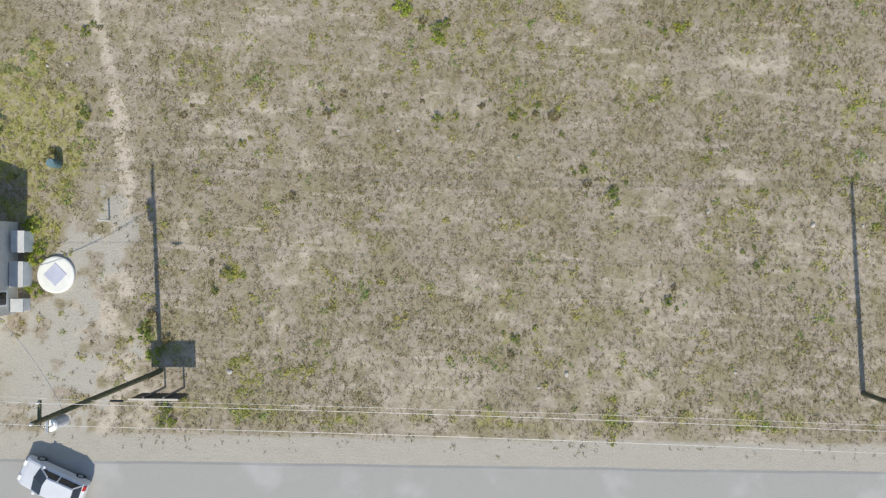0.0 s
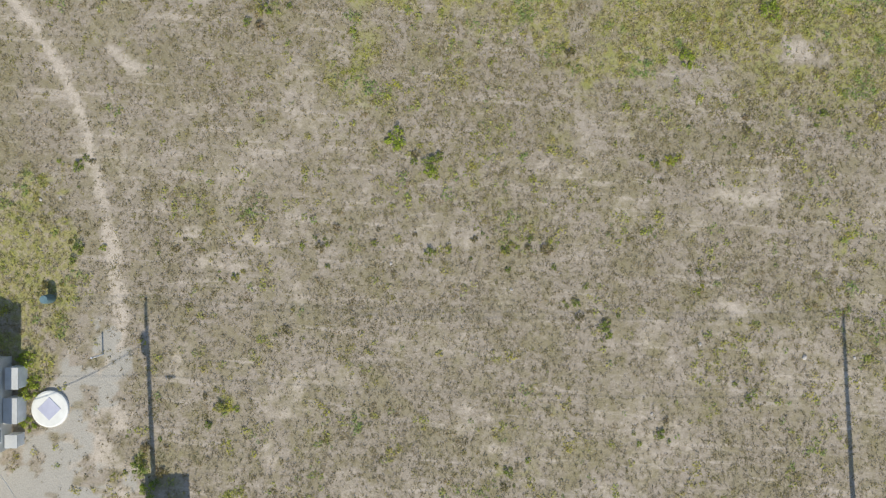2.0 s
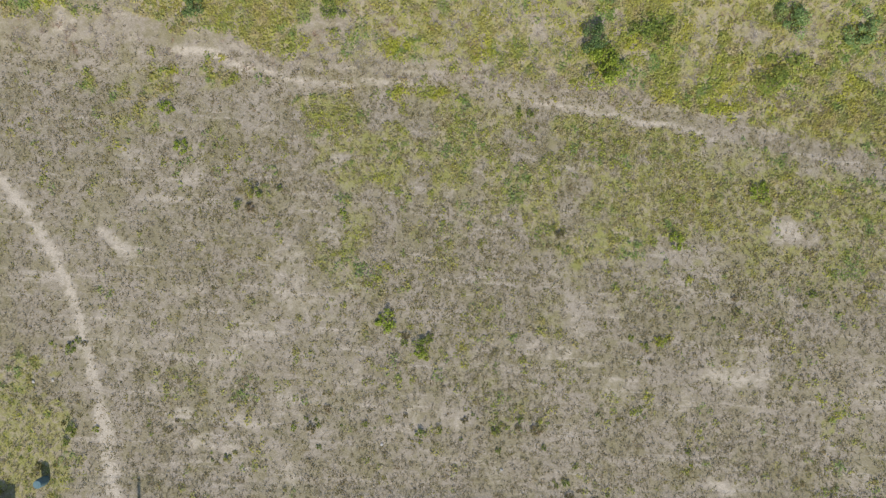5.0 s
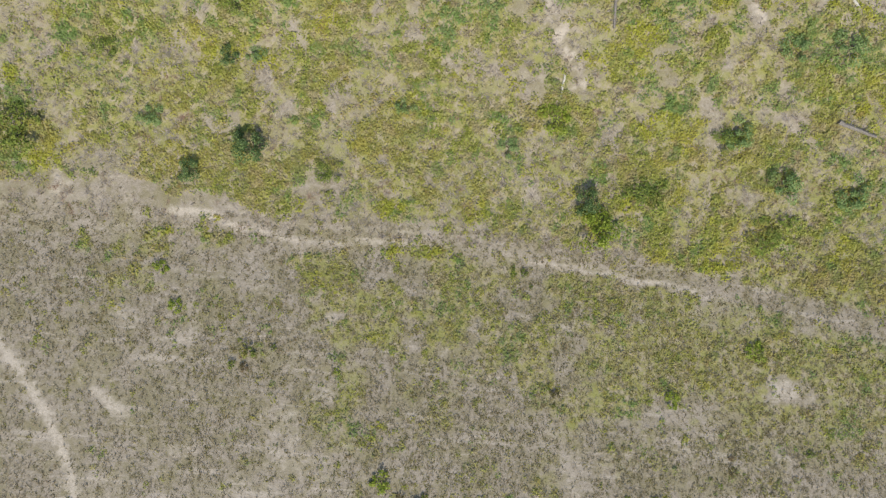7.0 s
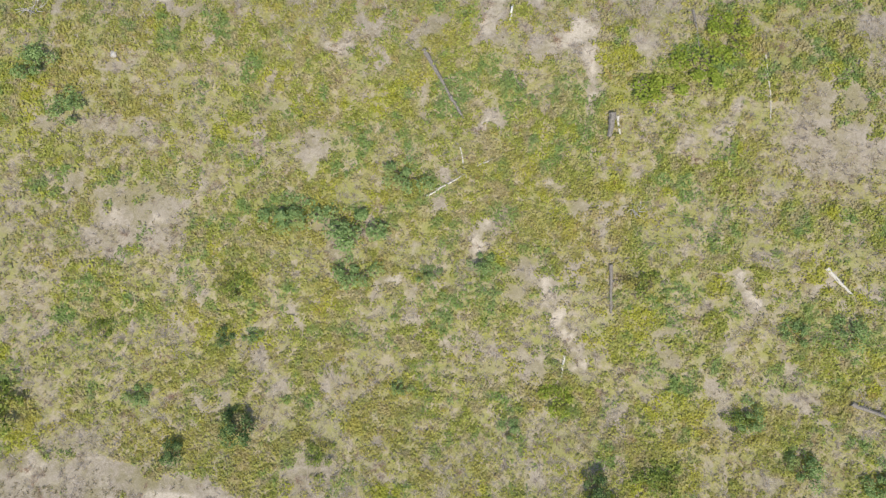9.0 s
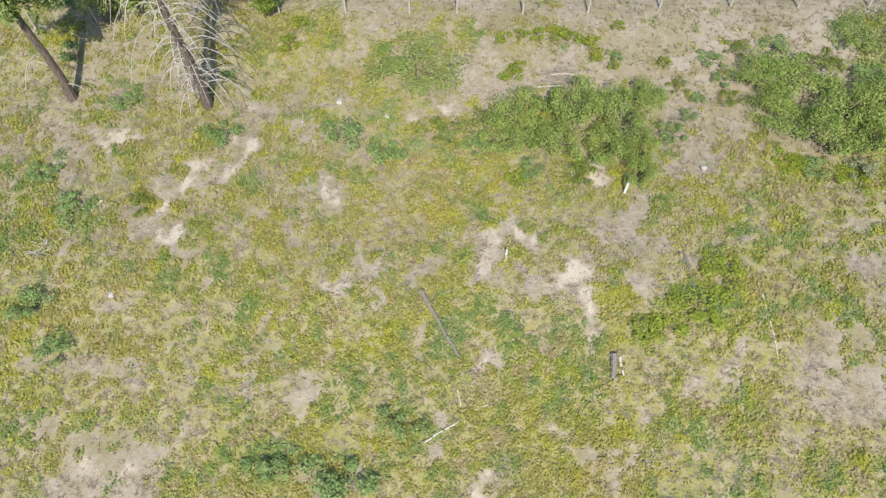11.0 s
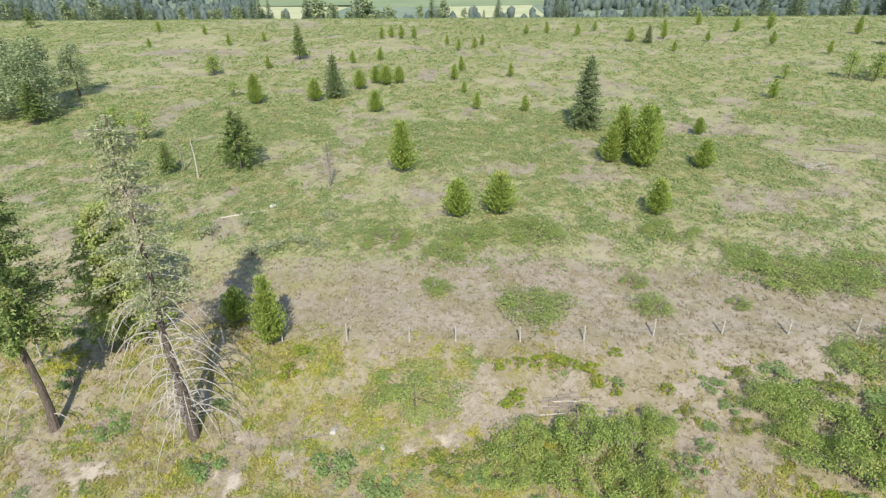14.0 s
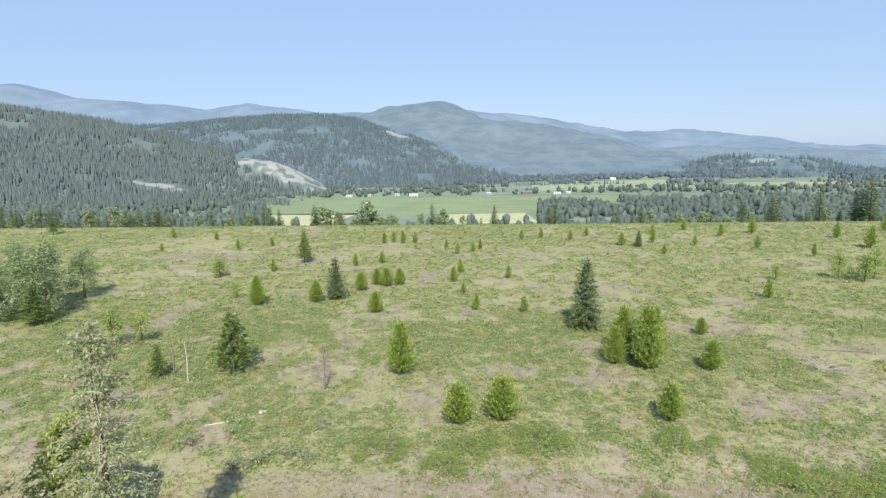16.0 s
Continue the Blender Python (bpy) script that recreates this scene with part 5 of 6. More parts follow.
# ---- by the road ----
def utility_pole(x, y, tall, transformer, label):
    ob = thing("utility_pole", x, y, ground_z(x, y), 3.8, label, "utility pole", "power line poles")
    bm = bmesh.new()
    tube(bm, [(0, 0, -0.4), (0, 0, tall * 0.5), (0, 0, tall)], [0.17, 0.145, 0.115], 10)
    part("pole", bm, POLEWOOD, ob)
    bm = bmesh.new()
    box(bm, -0.06, 0.06, -0.25, 0.95, tall - 0.55, tall - 0.43, 0.01)
    part("crossarm", bm, POLEWOOD, ob)
    for dy, dz in ((0.86, -0.43), (0.0, 0.0)):
        bm = bmesh.new()
        tube(bm, [(0, dy, tall + dz), (0, dy, tall + dz + 0.08), (0, dy, tall + dz + 0.16)], [0.05, 0.07, 0.03], 8)
        part("insulator", bm, WHITE, ob)
    if transformer:
        bm = bmesh.new()
        tube(bm, [(-0.12, -0.48, tall - 2.5), (-0.12, -0.48, tall - 2.44), (-0.12, -0.48, tall - 1.56), (-0.12, -0.48, tall - 1.5)], [0.24, 0.29, 0.29, 0.2], 16)
        can = part("transformer", bm, GREYPAINT, ob, "grey transformer can with bright lid")
        bm = bmesh.new()
        tube(bm, [(-0.12, -0.48, tall - 1.5), (-0.12, -0.48, tall - 1.42)], [0.31, 0.26], 16)
        part("lid", bm, WHITE, can)
        for k in (-1, 1):
            bm = bmesh.new()
            tube(bm, [(-0.12 + 0.12 * k, -0.48, tall - 1.42), (-0.12 + 0.12 * k, -0.48, tall - 1.15)], [0.05, 0.03], 6)
            part("bushing", bm, WHITE, can)
        bm = bmesh.new()
        box(bm, -0.05, 0.05, -0.7, 0.1, tall - 1.1, tall - 1.0, 0.01)
        part("bracket", bm, STEEL, ob)
    return ob


POLES = [(-17.2, -6.9, 12.2, True), (28.6, -4.7, 12.6, False)]
for x, y, tall, has in POLES:
    utility_pole(x, y, tall, has, "tall wooden pole with transformer can" if has else "tall wooden utility pole beside the field")


def hanging_wire(a, b, sag, r, label):
    mid = (Vector(a) + Vector(b)) / 2
    ob = thing("power_line", *mid, label=label, category="wire", group="power lines")
    bm = bmesh.new()
    tube(bm, [tuple(Vector(a).lerp(Vector(b), f) - mid - Vector((0, 0, 4 * sag * f * (1 - f)))) for f in (i / 16 for i in range(17))], [r] * 17, 4)
    part("strand", bm, WIRE, ob)


left, right = Vector((-17.2, -6.9, 12.2)), Vector((28.6, -4.7, 12.6))
for (dy, dz), sag in (((0, 0.15), 0.5), ((0.86, -0.3), 0.5)):
    shift = Vector((0, dy, dz))
    hanging_wire(left + shift, right + shift, sag, 0.012, "pale aluminium wire strung between poles")
    hanging_wire(left + shift, left + shift + Vector((-45.8, -2.2, -0.4)), sag, 0.012, "pale aluminium wire strung between poles")
    hanging_wire(right + shift, right + shift + Vector((45.8, 2.2, 0.3)), sag, 0.012, "pale aluminium wire strung between poles")
for end in ((-63, -9.1, 7.6), (28.6, -4.7, 7.9)):
    hanging_wire((-17.2, -6.9, 7.9), end, 0.5, 0.009, "thin dark telephone cable on the poles")
sleeve = thing("cable_sleeve", -15.8, -6.83, 7.83, 3.8, "black splice sleeve on the telephone cable", "sleeve")
bm = bmesh.new()
tube(bm, [(-0.36, 0, 0), (-0.3, 0, 0), (0.3, 0, 0), (0.36, 0, 0)], [0.03, 0.065, 0.065, 0.03], 8)
part("casing", bm, RUBBER, sleeve)
hanging_wire(left + Vector((0, 0, -2.2)), (-25.6, -4.0, 3.2), 0.4, 0.02, "black service cable running to the house")


def sign_board():
    x, y = -16.2, -8.0
    ob = thing("sign_board", x, y, 0, 4, "dark sign board on two posts seen from behind", "sign")
    bm = bmesh.new()
    box(bm, -1.45, 1.45, -0.04, 0.04, 1.35, 2.85, 0.01)
    part("board", bm, BOARD, ob)
    for dx in (-0.62, 0.62):
        bm = bmesh.new()
        box(bm, dx - 0.06, dx + 0.06, 0.045, 0.165, -0.2, 2.9, 0.01)
        part("post", bm, GREYLOG, ob)
    bm = bmesh.new()
    box(bm, -1.5, 1.5, -0.06, 0.06, 2.855, 2.92, 0.01)
    part("cap_rail", bm, PALEWOOD, ob)


sign_board()


def parked_car():
    ob = thing("parked_car", -23.2, -14.4, 0.07, 160.6, "silver hatchback parked at the edge of the road", "car")
    # front is along +x
    side = [(-2.2, 0.42), (-2.24, 0.7), (-2.18, 0.98), (-1.9, 1.02), (0.85, 0.98), (1.75, 0.86), (2.15, 0.68), (2.22, 0.45), (2.15, 0.3), (-2.15, 0.3)]
    bm = bmesh.new()
    rings = []
    for yy, pull, drop in ((-0.89, 0.10, 0.05), (-0.8, 0.03, 0.0), (-0.4, 0.0, 0.0), (0.4, 0.0, 0.0), (0.8, 0.03, 0.0), (0.89, 0.10, 0.05)):
        rings.append([bm.verts.new((px * (1 - pull * 0.6), yy, pz - drop * (pz > 0.6))) for px, pz in side])
    for a, b in zip(rings, rings[1:]):
        for i in range(len(side)):
            bm.faces.new((a[i], a[(i + 1) % len(side)], b[(i + 1) % len(side)], b[i]))
    bm.faces.new(rings[0])
    bm.faces.new(rings[-1][::-1])
    bmesh.ops.recalc_face_normals(bm, faces=bm.faces)
    bmesh.ops.bevel(bm, geom=list(bm.edges), offset=0.06, segments=2, affect="EDGES", clamp_overlap=True)
    body = part("body", bm, SILVER, ob)
    # glasshouse: base ring at the belt, top ring at the roof
    bm = bmesh.new()
    low = [(-2.02, -0.76), (0.95, -0.76), (1.1, 0), (0.95, 0.76), (-2.02, 0.76), (-2.08, 0)]
    high = [(-1.7, -0.6), (0.1, -0.6), (0.2, 0), (0.1, 0.6), (-1.7, 0.6), (-1.76, 0)]
    a = [bm.verts.new((px, py, 0.98)) for px, py in low]
    b = [bm.verts.new((px, py, 1.42)) for px, py in high]
    for i in range(6):
        bm.faces.new((a[i], a[(i + 1) % 6], b[(i + 1) % 6], b[i]))
    bm.faces.new(b)
    bm.faces.new(a[::-1])
    part("glasshouse", bm, GLASS, ob, "dark tinted glass")
    bm = bmesh.new()
    c = [bm.verts.new((px, py, 1.425)) for px, py in high]
    d = [bm.verts.new((px * 0.96 - 0.03, py * 0.9, 1.49)) for px, py in high]
    for i in range(6):
        bm.faces.new((c[i], c[(i + 1) % 6], d[(i + 1) % 6], d[i]))
    bm.faces.new(d)
    bm.faces.new(c[::-1])
    part("roof", bm, SILVER, ob)
    for px, tx in ((-2.0, -1.68), (-0.5, -0.6), (0.92, 0.09)):
        for s in (-1, 1):
            bm = bmesh.new()
            tube(bm, [(px, 0.775 * s, 0.99), (tx, 0.615 * s, 1.43)], [0.045, 0.045], 5)
            part("pillar", bm, SILVER, ob)
    for px in (-1.35, 1.38):
        for s in (-1, 1):
            bm = bmesh.new()
            tube(bm, [(px, 0.68 * s, 0.31), (px, 0.72 * s, 0.31), (px, 0.86 * s, 0.31), (px, 0.9 * s, 0.31)], [0.27, 0.31, 0.31, 0.27], 18)
            wheel = part("wheel", bm, RUBBER, ob)
            bm = bmesh.new()
            tube(bm, [(px, 0.88 * s, 0.31), (px, 0.915 * s, 0.31)], [0.2, 0.17], 14)
            part("rim", bm, STEEL, wheel)
    for s in (-1, 1):
        bm = bmesh.new()
        box(bm, 1.95, 2.12, 0.5 * s - 0.17, 0.5 * s + 0.17, 0.66, 0.8, 0.03)
        part("headlight", bm, WHITE, ob, "clear headlight")
        bm = bmesh.new()
        box(bm, -2.22, -2.05, 0.62 * s - 0.16, 0.62 * s + 0.16, 0.82, 1.02, 0.03)
        part("tail_light", bm, REDLENS, ob, "red tail light")
        bm = bmesh.new()
        box(bm, 0.6, 0.78, 0.88 * s - 0.1, 0.88 * s + 0.1, 0.98, 1.1, 0.03)
        part("mirror", bm, SILVER, ob)
    bm = bmesh.new()
    box(bm, 2.12, 2.26, -0.7, 0.7, 0.34, 0.5, 0.03)
    part("bumper", bm, DARK, ob)


parked_car()


def round_tub():
    ob = thing("round_tub", -24.5, -1.2, 0, 4.6, "white round covered tub with a pale square panel", "tub")
    bm = bmesh.new()
    tube(bm, [(0, 0, -0.05), (0, 0, 0.02), (0, 0, 0.1), (0, 0, 0.13)], [1.17, 1.2, 1.2, 1.14], 40)
    part("shell", bm, WHITE, ob)
    bm = bmesh.new()
    tube(bm, [(0, 0, 0.13), (0, 0, 0.17), (0, 0, 0.2)], [1.2, 1.2, 1.1], 40)
    part("cover", bm, plain_material("cream cover", (0.66, 0.66, 0.60), (0.74, 0.74, 0.68), 0.5, 0.5), ob)
    bm = bmesh.new()
    bmesh.ops.create_cube(bm, size=1, matrix=Matrix.Translation((0, 0.03, 0.215)) @ Matrix.Rotation(radians(45), 4, "Z") @ Matrix.Diagonal((1.08, 1.08, 0.03, 1)))
    bmesh.ops.bevel(bm, geom=list(bm.edges), offset=0.01, segments=1, affect="EDGES")
    part("panel", bm, plain_material("lilac grey panel", (0.42, 0.43, 0.52), (0.48, 0.49, 0.57), 0.5, 0.5), ob)


round_tub()


def house():
    ob = thing("house", -30.1, -1.2, 0, 4.6, "single-storey house with brown shingle roof", "house")
    bm = bmesh.new()
    box(bm, -3.0, 3.0, -3.0, 3.0, -0.1, 2.7, 0.02)
    part("wall", bm, plain_material("cream siding", (0.55, 0.53, 0.47), (0.63, 0.61, 0.55), 0.3, 0.7), ob)
    bm = bmesh.new()
    ridge, eave = 4.2, 2.95
    rows = []
    for yy in (-3.3, 3.3):
        rows.append([bm.verts.new(p) for p in ((3.75, yy, eave), (0, yy, ridge), (-3.75, yy, eave), (-3.75, yy, eave - 0.18), (0, yy, ridge - 0.2), (3.75, yy, eave - 0.18))])
    for i in range(6):
        bm.faces.new((rows[0][i], rows[0][(i + 1) % 6], rows[1][(i + 1) % 6], rows[1][i]))
    bm.faces.new(rows[0][::-1])
    bm.faces.new(rows[1])
    bmesh.ops.recalc_face_normals(bm, faces=bm.faces)
    part("roof", bm, ROOFING, ob)
    bm = bmesh.new()
    box(bm, -0.3, 0.3, -1, -0.4, 3.9, 4.9, 0.02)
    part("chimney", bm, BRICKRED, ob)
    bm = bmesh.new()
    box(bm, 3.0, 3.05, -2.4, -1.4, 1.0, 2.1, 0.01)
    window = part("window", bm, WHITE, ob)
    bm = bmesh.new()
    box(bm, 3.05, 3.06, -2.3, -1.5, 1.1, 2.0)
    part("pane", bm, GLASS, window)


house()


def white_chest(x, y, sx, sy, tall, label):
    ob = thing("storage_chest", x, y, 0, 4.6, label, "chest", "chests by the house")
    bm = bmesh.new()
    box(bm, -sx / 2, sx / 2, -sy / 2, sy / 2, -0.03, tall, 0.03)
    part("body", bm, WHITE, ob)
    bm = bmesh.new()
    box(bm, -sx / 2 - 0.03, sx / 2 + 0.03, -sy / 2 - 0.03, sy / 2 + 0.03, tall + 0.002, tall + 0.07, 0.02)
    part("lid", bm, plain_material("grey-white lid", (0.46, 0.475, 0.47), (0.54, 0.555, 0.55), 0.4, 0.5), ob)


white_chest(-26.6, 0.8, 0.8, 1.35, 0.9, "white chest against the house wall")
white_chest(-26.55, -1.3, 0.85, 1.6, 0.85, "long white chest beside leafy bushes")
white_chest(-26.45, -3.3, 0.75, 0.8, 0.7, "small pale chest by the house corner")


def trailer():
    ob = thing("flatbed_trailer", -28.6, -9.8, 0.02, 4.6, "dark flatbed trailer with a red rear panel", "trailer")
    bm = bmesh.new()
    box(bm, -1.0, 1.0, -1.7, 1.7, 0.55, 0.68, 0.02)
    part("bed", bm, DARK, ob)
    for s in (-1, 1):
        bm = bmesh.new()
        box(bm, 0.95 * s - 0.04, 0.95 * s + 0.04, -1.7, 1.7, 0.68, 1.05, 0.01)
        part("side_board", bm, DARK, ob)
        bm = bmesh.new()
        tube(bm, [(0.85 * s, -0.3, 0.3), (1.03 * s, -0.3, 0.3)], [0.3, 0.3], 16)
        wheel = part("wheel", bm, RUBBER, ob)
        bm = bmesh.new()
        tube(bm, [(1.03 * s, -0.3, 0.3), (1.05 * s, -0.3, 0.3)], [0.15, 0.13], 12)
        part("rim", bm, STEEL, wheel)
    bm = bmesh.new()
    box(bm, -1, 1, -1.82, -1.72, 0.5, 1.05, 0.01)
    part("rear_panel", bm, BRICKRED, ob)
    bm = bmesh.new()
    tube(bm, [(0, 1.7, 0.6), (0, 2.9, 0.5)], [0.05, 0.05], 6)
    part("drawbar", bm, DARK, ob)


trailer()


def blue_barrel():
    ob = thing("garden_barrel", -25.0, 6.0, 0, 0, "faded blue barrel standing in long grass", "barrel")
    bm = bmesh.new()
    tube(bm, [(0, 0, -0.03), (0, 0, 0.1), (0, 0, 0.45), (0, 0, 0.8), (0, 0, 0.88)], [0.24, 0.28, 0.31, 0.28, 0.25], 16)
    part("body", bm, plain_material("faded blue plastic", (0.08, 0.14, 0.16), (0.13, 0.20, 0.22), 0.2, 0.5), ob)
    bm = bmesh.new()
    tube(bm, [(0, 0, 0.88), (0, 0, 0.92)], [0.27, 0.25], 16)
    part("lid", bm, plain_material("blue lid", (0.10, 0.17, 0.19), (0.14, 0.22, 0.24), 0.2, 0.5), ob)


blue_barrel()
poplar_at(-31, 4.6, 6, 3.2, 0, "green")


# ---- the valley and the hills beyond ----
TURN = 4.03
VIEW = pose(0, 48, 0, 0, 0, TURN)


def valley_material(name, a, b, size, pale=None):
    m = Nodes(name)
    colour = m.mix(m.span(m.noise(size, 6, 0.65), 0.35, 0.65), a, b)
    if pale:
        mask = m.tree.nodes.new("ShaderNodeAttribute")
        mask.attribute_name = "cover"
        colour = m.mix(m.span(mask.outputs["Fac"], 0.25, 0.6), colour, pale)
    return m.done(colour, 0.95, spec=0.05)


CONIFER_SHAPE = ((-0.04, 0.75), (0.3, 0.8), (0.62, 0.42))
POPLAR_SHAPE = ((-0.04, 0.5), (0.35, 1.0), (0.72, 0.85))


def wood_stand(name, spots, tall, wide, material, label, seed, shape=CONIFER_SHAPE[:1], sides=4):
    """A far wood: one object of many small trees with uneven outlines."""
    rng = np.random.RandomState(seed)
    n, rings = len(spots), len(shape)
    h, r = tall * rng.uniform(0.5, 1.25, n), wide * rng.uniform(0.7, 1.3, n)
    a = np.arange(sides)[None] * 2 * np.pi / sides + rng.uniform(0, 6.28, n)[:, None]
    rows = []
    for f, k in shape:
        rk = r[:, None] * k * rng.uniform(0.7, 1.25, (n, sides))
        rows.append(np.stack([np.cos(a) * rk + spots[:, :1], np.sin(a) * rk + spots[:, 1:2], spots[:, 2:3] + h[:, None] * (f + rng.uniform(-0.05, 0.05, (n, sides)))], -1))
    rows.append((spots + np.stack([0 * h, 0 * h, h], 1))[:, None])
    v = np.concatenate(rows, 1).reshape(-1, 3)
    b = np.arange(n) * (rings * sides + 1)
    f = []
    for i in range(sides):
        j = (i + 1) % sides
        for k in range(rings - 1):
            f += [np.stack([b + k * sides + i, b + k * sides + j, b + (k + 1) * sides + j], 1), np.stack([b + k * sides + i, b + (k + 1) * sides + j, b + (k + 1) * sides + i], 1)]
        f.append(np.stack([b + (rings - 1) * sides + i, b + (rings - 1) * sides + j, b + rings * sides], 1))
    ob = new(name, mesh_from(name, v, np.concatenate(f), material))
    ob.matrix_basis = VIEW
    return tagged(ob, label, "forest", kind="stuff")


def hill(name, far, near, outline, floor_z, material, bumps, label, scars=(), columns=150, rows=36):
    """A range of hills: the crest line (x, height) stands at distance far, the foot at distance near."""
    ox, oz = [p[0] for p in outline], [p[1] for p in outline]
    u = np.linspace(ox[0], ox[-1], columns)
    v = np.linspace(0, 1.25, rows)
    gx, gv = np.meshgrid(u, v)
    crest = (np.interp(gx, ox, oz) * 2 + np.interp(gx - 20, ox, oz) + np.interp(gx + 20, ox, oz)) / 4
    gy = near + (far - near) * gv
    shape = np.where(gv < 1, np.sin(np.clip(gv, 0, 1) * np.pi / 2) ** 1.15, 1 - (gv - 1) * 1.6)
    lumps = (fbm(gx, gy, bumps * 6, 7) - 0.5) * bumps * 1.6 + (fbm(gx, gy, bumps * 1.5, 9) - 0.5) * bumps * 0.35
    gz = floor_z - 6 + (crest - floor_z + 6) * shape + lumps * np.clip(gv * 3, 0, 1) * np.where(gv > 0.85, 0.35, 1)
    k = (np.arange(rows - 1)[:, None] * columns + np.arange(columns - 1)[None]).ravel()
    me = mesh_from(name, np.stack([gx, gy, gz], -1).reshape(-1, 3), np.stack([k, k + 1, k + columns + 1, k + columns], 1), material)
    me.polygons.foreach_set("use_smooth", np.ones(len(me.polygons), bool))
    bare = blobs(gx / bumps, gy / bumps, [(a / bumps, b / bumps, c / bumps, d / bumps) for a, b, c, d in scars], 5, 0.3)
    layer = me.color_attributes.new("cover", "FLOAT_COLOR", "POINT")
    layer.data.foreach_set("color", np.repeat(bare.ravel()[:, None], 4, 1).astype(np.float32).ravel())
    ob = new(name, me)
    ob.matrix_basis = VIEW
    tagged(ob, label, "hills", kind="structure")
    return gx, gy, gz, bare


def wooded(grid, count, seed, thin=0.0):
    """Random places on a hill's face, off its bare scars."""
    gx, gy, gz, bare = grid
    rng = np.random.RandomState(seed)
    rows, columns = gx.shape
    i, j = rng.uniform(0, rows * 0.8, count), rng.uniform(0, columns - 1.01, count)
    a, b = i.astype(int), j.astype(int)
    fi, fj = i - a, j - b

    def at(g):
        return (g[a, b] * (1 - fi) + g[a + 1, b] * fi) * (1 - fj) + (g[a, b + 1] * (1 - fi) + g[a + 1, b + 1] * fi) * fj

    spots = np.stack([at(gx), at(gy), at(gz)], 1)
    clear = fbm(spots[:, 0], spots[:, 1], 120, 15)
    return spots[(at(bare) < 0.12) & (clear > thin)]


# grey-blue here is haze over the hillside, held in its base colour
FIRNEAR = valley_material("haze-tinted near slope", (0.125, 0.17, 0.16), (0.16, 0.205, 0.185), 40, (0.33, 0.335, 0.315))
# bluer than the near slope: more haze painted into the colour
FIRMID = valley_material("haze-tinted middle slope", (0.115, 0.165, 0.19), (0.15, 0.2, 0.22), 60, (0.29, 0.32, 0.33))
# mountain and ridge: distance haze is painted into the blue base colours
FIRFAR = valley_material("haze-tinted distant slope", (0.125, 0.178, 0.215), (0.165, 0.22, 0.255), 90, (0.26, 0.30, 0.31))
RIDGE = valley_material("haze-tinted distant ridge", (0.155, 0.215, 0.28), (0.2, 0.265, 0.335), 260, (0.32, 0.37, 0.42))
# conifer colours include painted haze, stronger for each farther stand
TREES_NEAR = leaf_material("haze-tinted near conifers", (0.145, 0.195, 0.195), (0.18, 0.235, 0.23), (0.225, 0.278, 0.265), (0.2, 0.255, 0.24), 0.0, 80)
TREES_MID = leaf_material("haze-tinted farther conifers", (0.125, 0.18, 0.205), (0.155, 0.215, 0.24), (0.195, 0.255, 0.275), (0.2, 0.255, 0.27), 0.0, 150)
TREES_FAR = leaf_material("haze-tinted farthest conifers", (0.125, 0.19, 0.24), (0.145, 0.21, 0.26), (0.17, 0.235, 0.285), (0.16, 0.225, 0.27), 0.0, 200)
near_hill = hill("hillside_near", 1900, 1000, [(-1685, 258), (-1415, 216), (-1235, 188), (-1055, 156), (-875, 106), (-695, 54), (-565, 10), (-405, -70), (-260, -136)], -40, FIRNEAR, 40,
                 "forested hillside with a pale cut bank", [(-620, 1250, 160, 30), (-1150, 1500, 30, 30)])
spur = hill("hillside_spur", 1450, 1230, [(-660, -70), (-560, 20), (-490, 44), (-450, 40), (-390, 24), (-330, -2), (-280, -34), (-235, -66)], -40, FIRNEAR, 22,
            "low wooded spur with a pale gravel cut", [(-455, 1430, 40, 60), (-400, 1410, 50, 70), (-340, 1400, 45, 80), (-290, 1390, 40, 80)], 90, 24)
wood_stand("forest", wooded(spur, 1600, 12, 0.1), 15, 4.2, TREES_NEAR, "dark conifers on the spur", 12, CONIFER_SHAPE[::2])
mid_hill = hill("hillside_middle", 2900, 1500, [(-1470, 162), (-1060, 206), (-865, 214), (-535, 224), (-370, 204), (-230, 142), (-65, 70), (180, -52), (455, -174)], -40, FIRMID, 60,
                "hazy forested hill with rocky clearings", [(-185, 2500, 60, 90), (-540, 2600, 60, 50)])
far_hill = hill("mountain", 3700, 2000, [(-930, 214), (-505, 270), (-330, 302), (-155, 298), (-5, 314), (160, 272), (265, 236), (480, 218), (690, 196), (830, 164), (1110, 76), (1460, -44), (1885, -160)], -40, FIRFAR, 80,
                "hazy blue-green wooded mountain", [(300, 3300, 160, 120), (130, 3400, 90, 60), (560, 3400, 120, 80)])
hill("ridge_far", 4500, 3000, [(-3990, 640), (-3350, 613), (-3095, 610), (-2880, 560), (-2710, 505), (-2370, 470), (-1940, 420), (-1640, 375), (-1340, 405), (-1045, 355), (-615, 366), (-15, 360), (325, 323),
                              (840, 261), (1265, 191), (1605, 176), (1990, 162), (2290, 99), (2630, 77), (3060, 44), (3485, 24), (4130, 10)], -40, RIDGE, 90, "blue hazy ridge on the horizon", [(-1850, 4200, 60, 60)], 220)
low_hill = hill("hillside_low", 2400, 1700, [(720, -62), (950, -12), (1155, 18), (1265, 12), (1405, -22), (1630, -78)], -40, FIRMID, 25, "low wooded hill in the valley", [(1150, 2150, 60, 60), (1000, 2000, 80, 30)])
